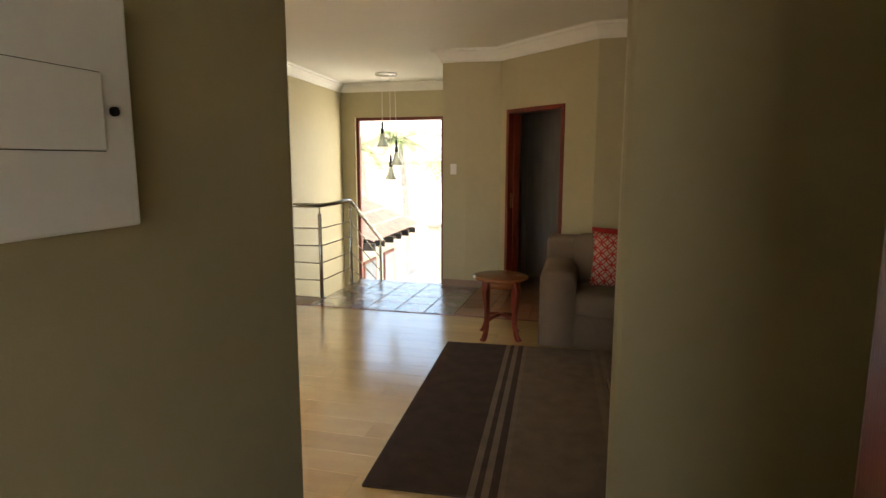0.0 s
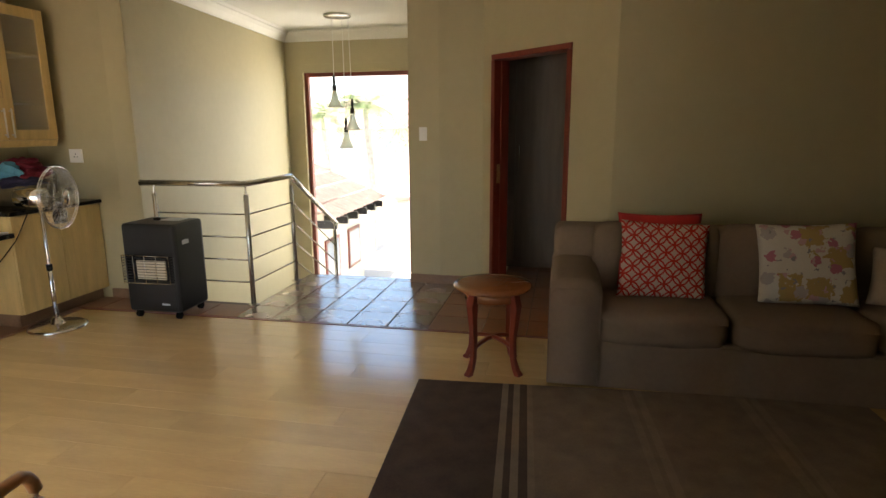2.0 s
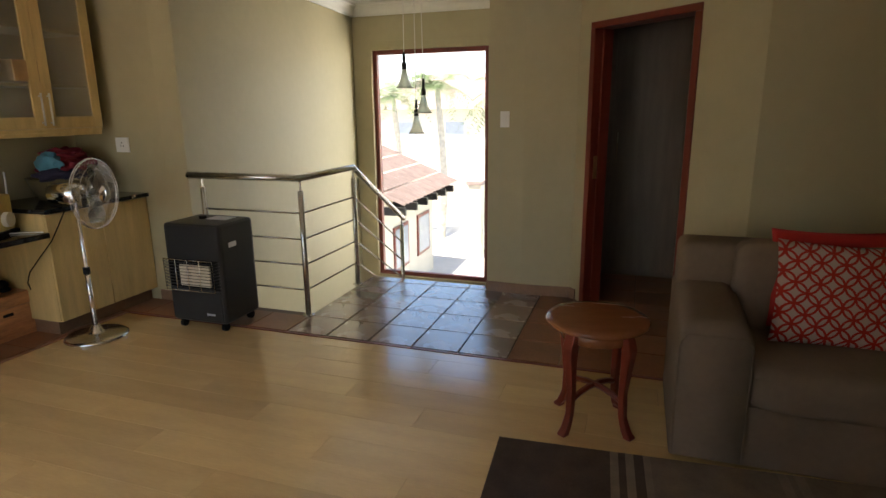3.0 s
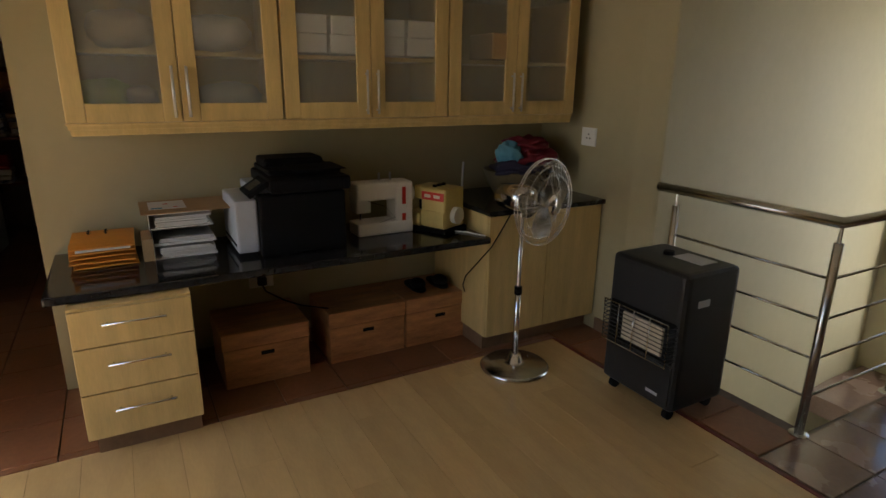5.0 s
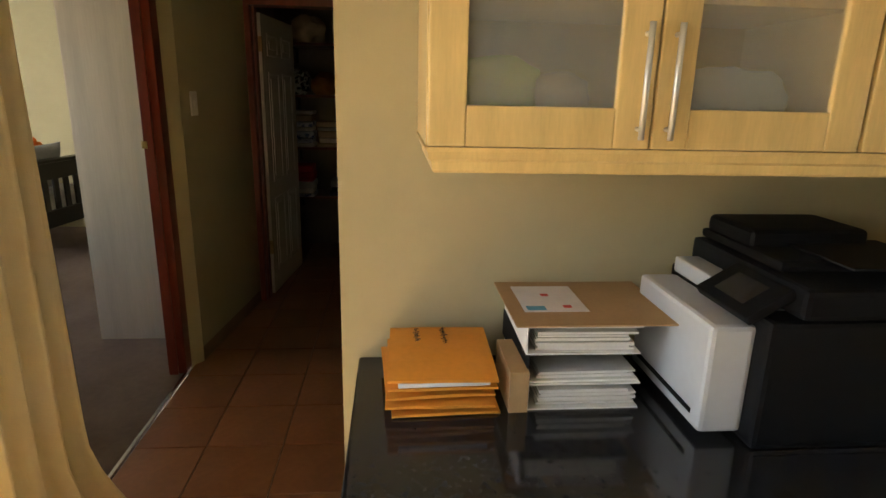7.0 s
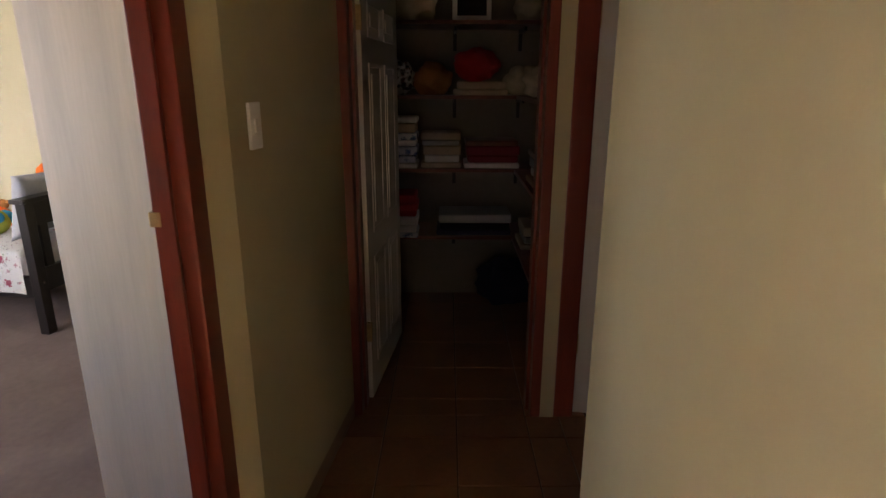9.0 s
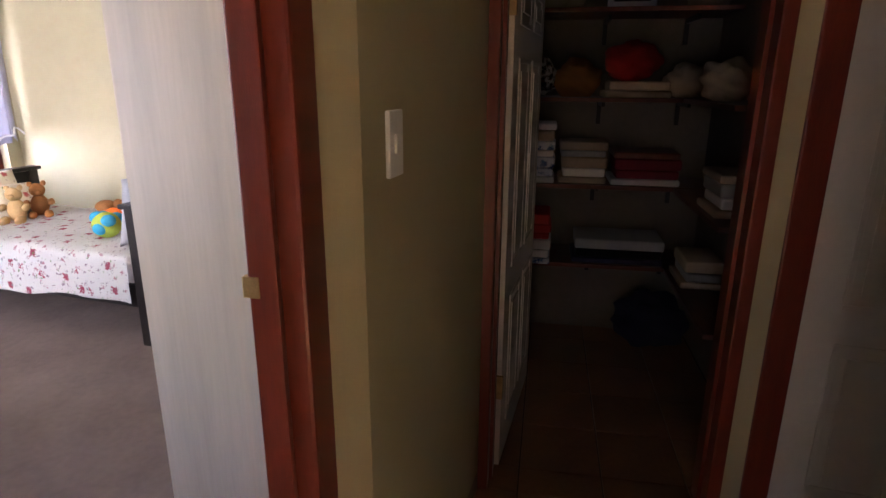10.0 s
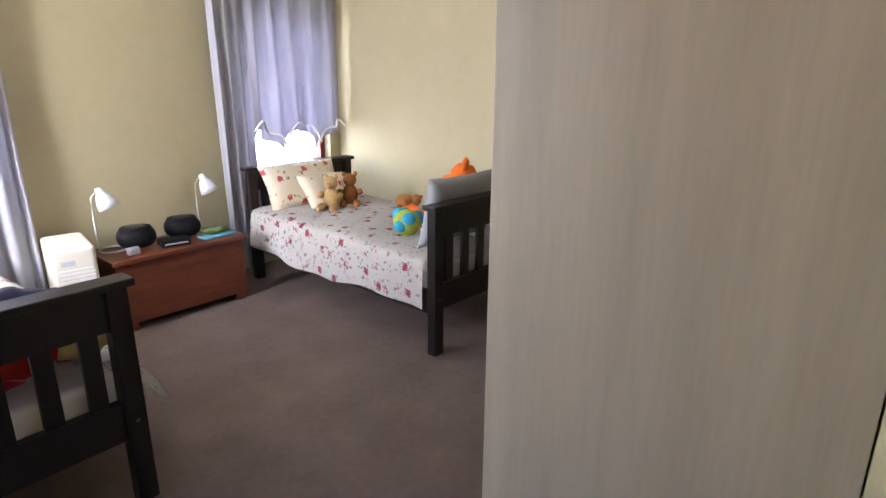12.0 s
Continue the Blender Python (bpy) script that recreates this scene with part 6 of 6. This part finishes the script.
b = drape(-8.84, -9.80, YBW + 0.09, 1.02, 2.22, 5, 0.032, hem=hem, nz=16, seed=1.2)
sheer = tagged(solid("sheer_curtain", b, SHEER, smooth=True), "grey sheer curtain, hem hitched above the bed", "curtain")
b = tube([(-8.84 - 0.96 * u, YBW + 0.145 + 0.03 * math.sin(u * 5 * math.tau), 1.085 + hem(u)) for u in [k / 60 for k in range(61)]], 0.009, seg=6)
part("hem_piping", b, WHITEP, sheer, "white piping along the hem")
tagged(solid("side_curtain", drape(-8.56, -8.86, YBW + 0.09, 0.04, 2.22, 3, 0.03, seed=2.2), SHEER, smooth=True), "pale grey curtain hanging to the floor", "curtain")
tagged(solid("side_curtain", drape(-6.75, -7.28, YBW + 0.10, 0.10, 2.22, 4, 0.03, seed=0.7), SHEER, smooth=True), "pale curtain before the second window", "curtain")
rodo = tagged(solid("bedroom_curtain_rod", tube([(-8.5, YBW + 0.09, 2.17), (-9.86, YBW + 0.09, 2.17)], 0.011), WHITEP), "white curtain rod with eyelet rings", "curtain rod")
for k in range(8):
    x = -8.62 - 0.165 * k
    part("eyelet", tube([(x, YBW + 0.09 + 0.026 * math.cos(a), 2.17 + 0.026 * math.sin(a)) for a in [j * math.tau / 14 for j in range(14)]], 0.006, closed=True), WHITEP, rodo)


# ---- outside ----
structure("ground", box(-400, -400, -3.1, 400, 400, -3.0), PAVING, "pale sunlit paving and ground outside")
structure("balcony", box(-5.19, -1.6, -0.3, -0.96, 1.29, -0.05, bm=box(-5.19, 1.29, -0.3, -1.6, 1.57, -0.05)), PAVING, "plain concrete balcony outside the glass door")


def outbuilding():
    ob = thing("outbuilding", pose(-5.46, 13.5, -3.0, 0, 0, 2), "cream outbuilding with a brown corrugated tile roof", "building")
    part("wall", box(-6, 0.5, 0, -0.5, 4.1, 2.5), OUTWALL, ob)
    for y in (1.0, 2.7):
        w = part("window", box(-0.505, y, 0.7, -0.46, y + 1.0, 1.8, bev=0.01), MAHOG, ob)
        part("pane", box(-0.462, y + 0.08, 0.78, -0.452, y + 0.92, 1.72), PANE, w)
    for k in range(6):
        y = 0.25 + k * 0.78
        part("rafter_tail", box(-0.7, y, 2.24, 0.10, y + 0.08, 2.42), DARKW, ob)
    b = bmesh.new()
    n, rows = 88, 6
    for r in range(rows):
        a0, a1 = r / rows, (r + 1) / rows
        lo, hi = [], []
        for i in range(n + 1):
            y = 4.4 * i / n
            bump = 0.035 * abs(math.sin(i * math.pi / 5))
            lo.append(b.verts.new((0.18 - 3.4 * a0, y, 2.48 + 1.5 * a0 + bump + 0.03)))
            hi.append(b.verts.new((0.18 - 3.4 * a1, y, 2.48 + 1.5 * a1 + bump)))
        for i in range(n):
            b.faces.new((lo[i], lo[i + 1], hi[i + 1], hi[i]))
    bmesh.ops.solidify(b, geom=b.faces[:], thickness=0.02)
    part("roof", b, TERRA, ob, "brown corrugated tile roof")
    part("far_slope", prism([(-3.2, 0), (-3.2, 4.4), (-6.4, 4.4), (-6.4, 0)], 3.2, 3.9), TERRA, ob)
    return ob


outbuilding()
structure("garden_wall", box(-16, 25.0, -3.0, 12, 25.25, -1.2), OUTWALL, "cream plastered garden wall")


def house():
    ob = thing("far_house", pose(-9, 34, -3.0), "far cream house with a tile roof and windows", "house")
    part("wall", box(-7, 0, 0, 7, 8, 4.6), OUTWALL, ob)
    for x in (-5.2, -2.2, 0.8, 3.8):
        w = part("window", box(x, -0.05, 2.7, x + 1.3, 0.03, 3.9), OUTWALL, ob)
        part("pane", box(x + 0.1, -0.06, 2.8, x + 1.2, -0.045, 3.8), PANE, w)
    b = bmesh.new()
    v = [b.verts.new(c) for c in ((-7.6, -0.6, 4.5), (7.6, -0.6, 4.5), (7.6, 8.6, 4.5), (-7.6, 8.6, 4.5), (-4.5, 4, 6.6), (4.5, 4, 6.6))]
    for f in ((0, 1, 5, 4), (1, 2, 5), (2, 3, 4, 5), (3, 0, 4), (0, 3, 2, 1)):
        b.faces.new([v[i] for i in f])
    part("roof", b, TERRA, ob)
    return ob


house()


def palm(x, y, h, seed):
    rnd = random.Random(seed)
    ob = thing("palm_tree", pose(x, y, -3.0), "palm tree with arching fronds outside the window", "tree", "palms outside")
    pts = [(0.12 * math.sin(k * 0.35), 0.08 * math.sin(k * 0.5), h * k / 10) for k in range(11)]
    b = bmesh.new()
    for k in range(10):
        rod(pts[k], pts[k + 1], 0.17 - 0.007 * k, b, seg=10, r2=0.15 - 0.007 * k)
    part("trunk", b, BARK, ob)
    b = bmesh.new()
    for f in range(26):
        az, tilt, L = rnd.uniform(0, math.tau), rnd.uniform(-0.1, 1.25), rnd.uniform(1.5, 2.3)
        spine = []
        for k in range(10):
            t = k / 9
            r = L * t * math.cos(tilt * 0.7) * (1 - 0.12 * t)
            spine.append(Vector((pts[-1][0] + r * math.cos(az), pts[-1][1] + r * math.sin(az), h + L * (math.sin(tilt) * t - 0.75 * t * t))))
        side = Vector((-math.sin(az), math.cos(az), 0))
        for k in range(1, 10):
            for s in (-1, 1):
                for u in (0.0, 0.5):
                    p = spine[k - 1].lerp(spine[k], u)
                    w = 0.42 * math.sin(math.pi * (0.12 + 0.85 * k / 10)) * rnd.uniform(0.7, 1.1)
                    d = (spine[k] - spine[k - 1]).normalized()
                    tip = p + side * s * w + d * w * 0.6 - Vector((0, 0, w * 0.35))
                    b.faces.new([b.verts.new(c) for c in (p, p + d * 0.045, tip)])
    part("crown", b, LEAF, ob)
    return ob


palm(-7.2, 21.5, 5.2, 3)
palm(-5.2, 23.0, 5.0, 8)
palm(-9.9, 24.0, 5.0, 12)


def shrub(x, y, s, seed):
    rnd = random.Random(seed)
    ob = thing("shrub", pose(x, y, -3.0), "leafy green garden shrub", "shrub", "shrubs outside")
    b = bmesh.new()
    for k in range(7):
        a = rnd.uniform(0, math.tau)
        rod((0, 0, 0), (0.5 * s * math.cos(a), 0.5 * s * math.sin(a), s * rnd.uniform(0.8, 1.3)), 0.03, b, seg=6, r2=0.01)
    part("stems", b, BARK, ob)
    b = bmesh.new()
    for k in range(900):
        d = Vector((rnd.gauss(0, 1), rnd.gauss(0, 1), rnd.gauss(0, 1))).normalized()
        p = Vector((d.x * 0.8 * s, d.y * 0.8 * s, 0.9 * s + d.z * 0.7 * s)) * rnd.uniform(0.6, 1.05)
        u = Vector((rnd.gauss(0, 1), rnd.gauss(0, 1), rnd.gauss(0, 1))).normalized() * 0.10
        w = u.cross(d).normalized() * 0.04
        b.faces.new([b.verts.new(c) for c in (p - u, p + w, p + u, p - w)])
    part("crown", b, LEAF, ob)
    return ob


shrub(-3.6, 18.5, 0.9, 1)
shrub(-4.4, 20.5, 1.1, 2)
shrub(-2.6, 21.5, 1.2, 5)
ob = thing("gate_post", pose(-5.2, 19.0, -3.0), "stone gate post by the drive", "post")
part("shaft", box(-0.2, -0.2, 0, 0.2, 0.2, 2.3, bev=0.02), OUTWALL, ob)
part("cap", box(-0.26, -0.26, 2.3, 0.26, 0.26, 2.42, bev=0.02), TERRA, ob)


# ---- floor pieces ----
def pieces(parent, name, material, cells, gap, top, thick, bev):
    """Floor pieces on shared meshes: cells are x0, y0, x1, y1."""
    shared = {}
    for x0, y0, x1, y1 in cells:
        w, d = round(x1 - x0 - gap, 4), round(y1 - y0 - gap, 4)
        if w < 0.02 or d < 0.02:
            continue
        if (w, d) not in shared:
            b = bmesh.new()
            z1, z0 = 0.0, -thick
            o = [(-w / 2, -d / 2), (w / 2, -d / 2), (w / 2, d / 2), (-w / 2, d / 2)]
            lo = [b.verts.new((x, y, z0)) for x, y in o]
            mid = [b.verts.new((x, y, z1 - bev)) for x, y in o]
            hi = [b.verts.new((x - math.copysign(bev, x), y - math.copysign(bev, y), z1)) for x, y in o]
            b.faces.new(hi)
            for i in range(4):
                b.faces.new((lo[i], lo[(i + 1) % 4], mid[(i + 1) % 4], mid[i]))
                b.faces.new((mid[i], mid[(i + 1) % 4], hi[(i + 1) % 4], hi[i]))
            me = bpy.data.meshes.new(name)
            b.to_mesh(me)
            b.free()
            me.materials.append(material)
            shared[w, d] = me
        ob = new(name, shared[w, d])
        ob.location = ((x0 + x1) / 2, (y0 + y1) / 2, top)
        ob.parent = parent


def clip(x0, y0, x1, y1, X0, Y0, X1, Y1):
    return max(x0, X0), max(y0, Y0), min(x1, X1), min(y1, Y1)


def grid_cells(X0, Y0, X1, Y1, sx, sy, ox=0.0, oy=0.0):
    out = []
    i0, i1 = math.floor((X0 - ox) / sx), math.ceil((X1 - ox) / sx)
    j0, j1 = math.floor((Y0 - oy) / sy), math.ceil((Y1 - oy) / sy)
    for i in range(i0, i1):
        for j in range(j0, j1):
            c = clip(ox + i * sx, oy + j * sy, ox + (i + 1) * sx, oy + (j + 1) * sy, X0, Y0, X1, Y1)
            if c[2] - c[0] > 0.03 and c[3] - c[1] > 0.03:
                out.append(c)
    return out


laminate = thing("floor_laminate", pose(0, 0, 0), "pale maple laminate plank floor", "floor", kind="structure")
cells = []
rows_ = np.arange(1.49, 5.462, 0.193)
for r, y in enumerate(rows_):
    x = -4.303 - (r * 0.47) % 1.28
    while x < 3.0:
        c = clip(x, y, x + 1.28, y + 0.193, -4.303, 1.49, 3.0, 5.462)
        if c[2] - c[0] > 0.03 and c[3] - c[1] > 0.03:
            cells.append(tuple(float(v) for v in c))
        x += 1.28
pieces(laminate, "plank", LAMINATE, cells, 0.0008, 0.0, 0.011, 0.0006)
landing = thing("floor_slate", pose(0, 0, 0), "brown slate tiles of the stair landing", "floor", kind="structure")
pieces(landing, "tile", SLATE, grid_cells(-2.90, 5.488, -1.313, 6.95, 0.318, 0.33, -1.313, 5.50), 0.007, 0.0, 0.011, 0.003)
pieces(landing, "tile", CLAY, grid_cells(-4.99, 5.488, -2.90, YS, 0.318, 0.33, -1.313, 5.50) + grid_cells(-1.313, 5.488, -0.9, 6.95, 0.318, 0.33, -1.313, 5.50), 0.007, 0.0, 0.011, 0.003)
passage = thing("floor_passage", pose(0, 0, 0), "brown floor tiles of the passage room", "floor", kind="structure")
pieces(passage, "tile", CLAY, grid_cells(-0.9, 5.488, 3.0, 8.6, 0.33, 0.33, -0.9, 5.50), 0.007, 0.0, 0.011, 0.002)
hall = thing("floor_tiles", pose(0, 0, 0), "brown ceramic floor tiles of hall and desk bay", "floor", kind="structure")
pieces(hall, "tile", CLAY, grid_cells(-4.99, 2.75, -4.304, 5.488, 0.33, 0.33, -4.35, 2.75) + grid_cells(-7.5, 1.785, -4.304, 2.75, 0.33, 0.33, -4.35, 1.76)
       + grid_cells(-9.19, 1.81, -7.5, 3.04, 0.33, 0.33, -4.35, 1.76) + grid_cells(-7.49, 2.91, -5.3, 4.29, 0.33, 0.33, -4.35, 1.76) + grid_cells(-7.49, 2.75, -6.43, 2.91, 0.33, 0.33, -4.35, 1.76), 0.006, 0.0, 0.011, 0.0015)
lobby = thing("floor_lobby", pose(0, 0, 0), "brown floor tiles of the lobby", "floor", kind="structure")
pieces(lobby, "tile", CLAY, grid_cells(-0.82, -2.0, 1.4, 1.489, 0.33, 0.33, -0.82, -2.0), 0.006, 0.0, 0.011, 0.0015)
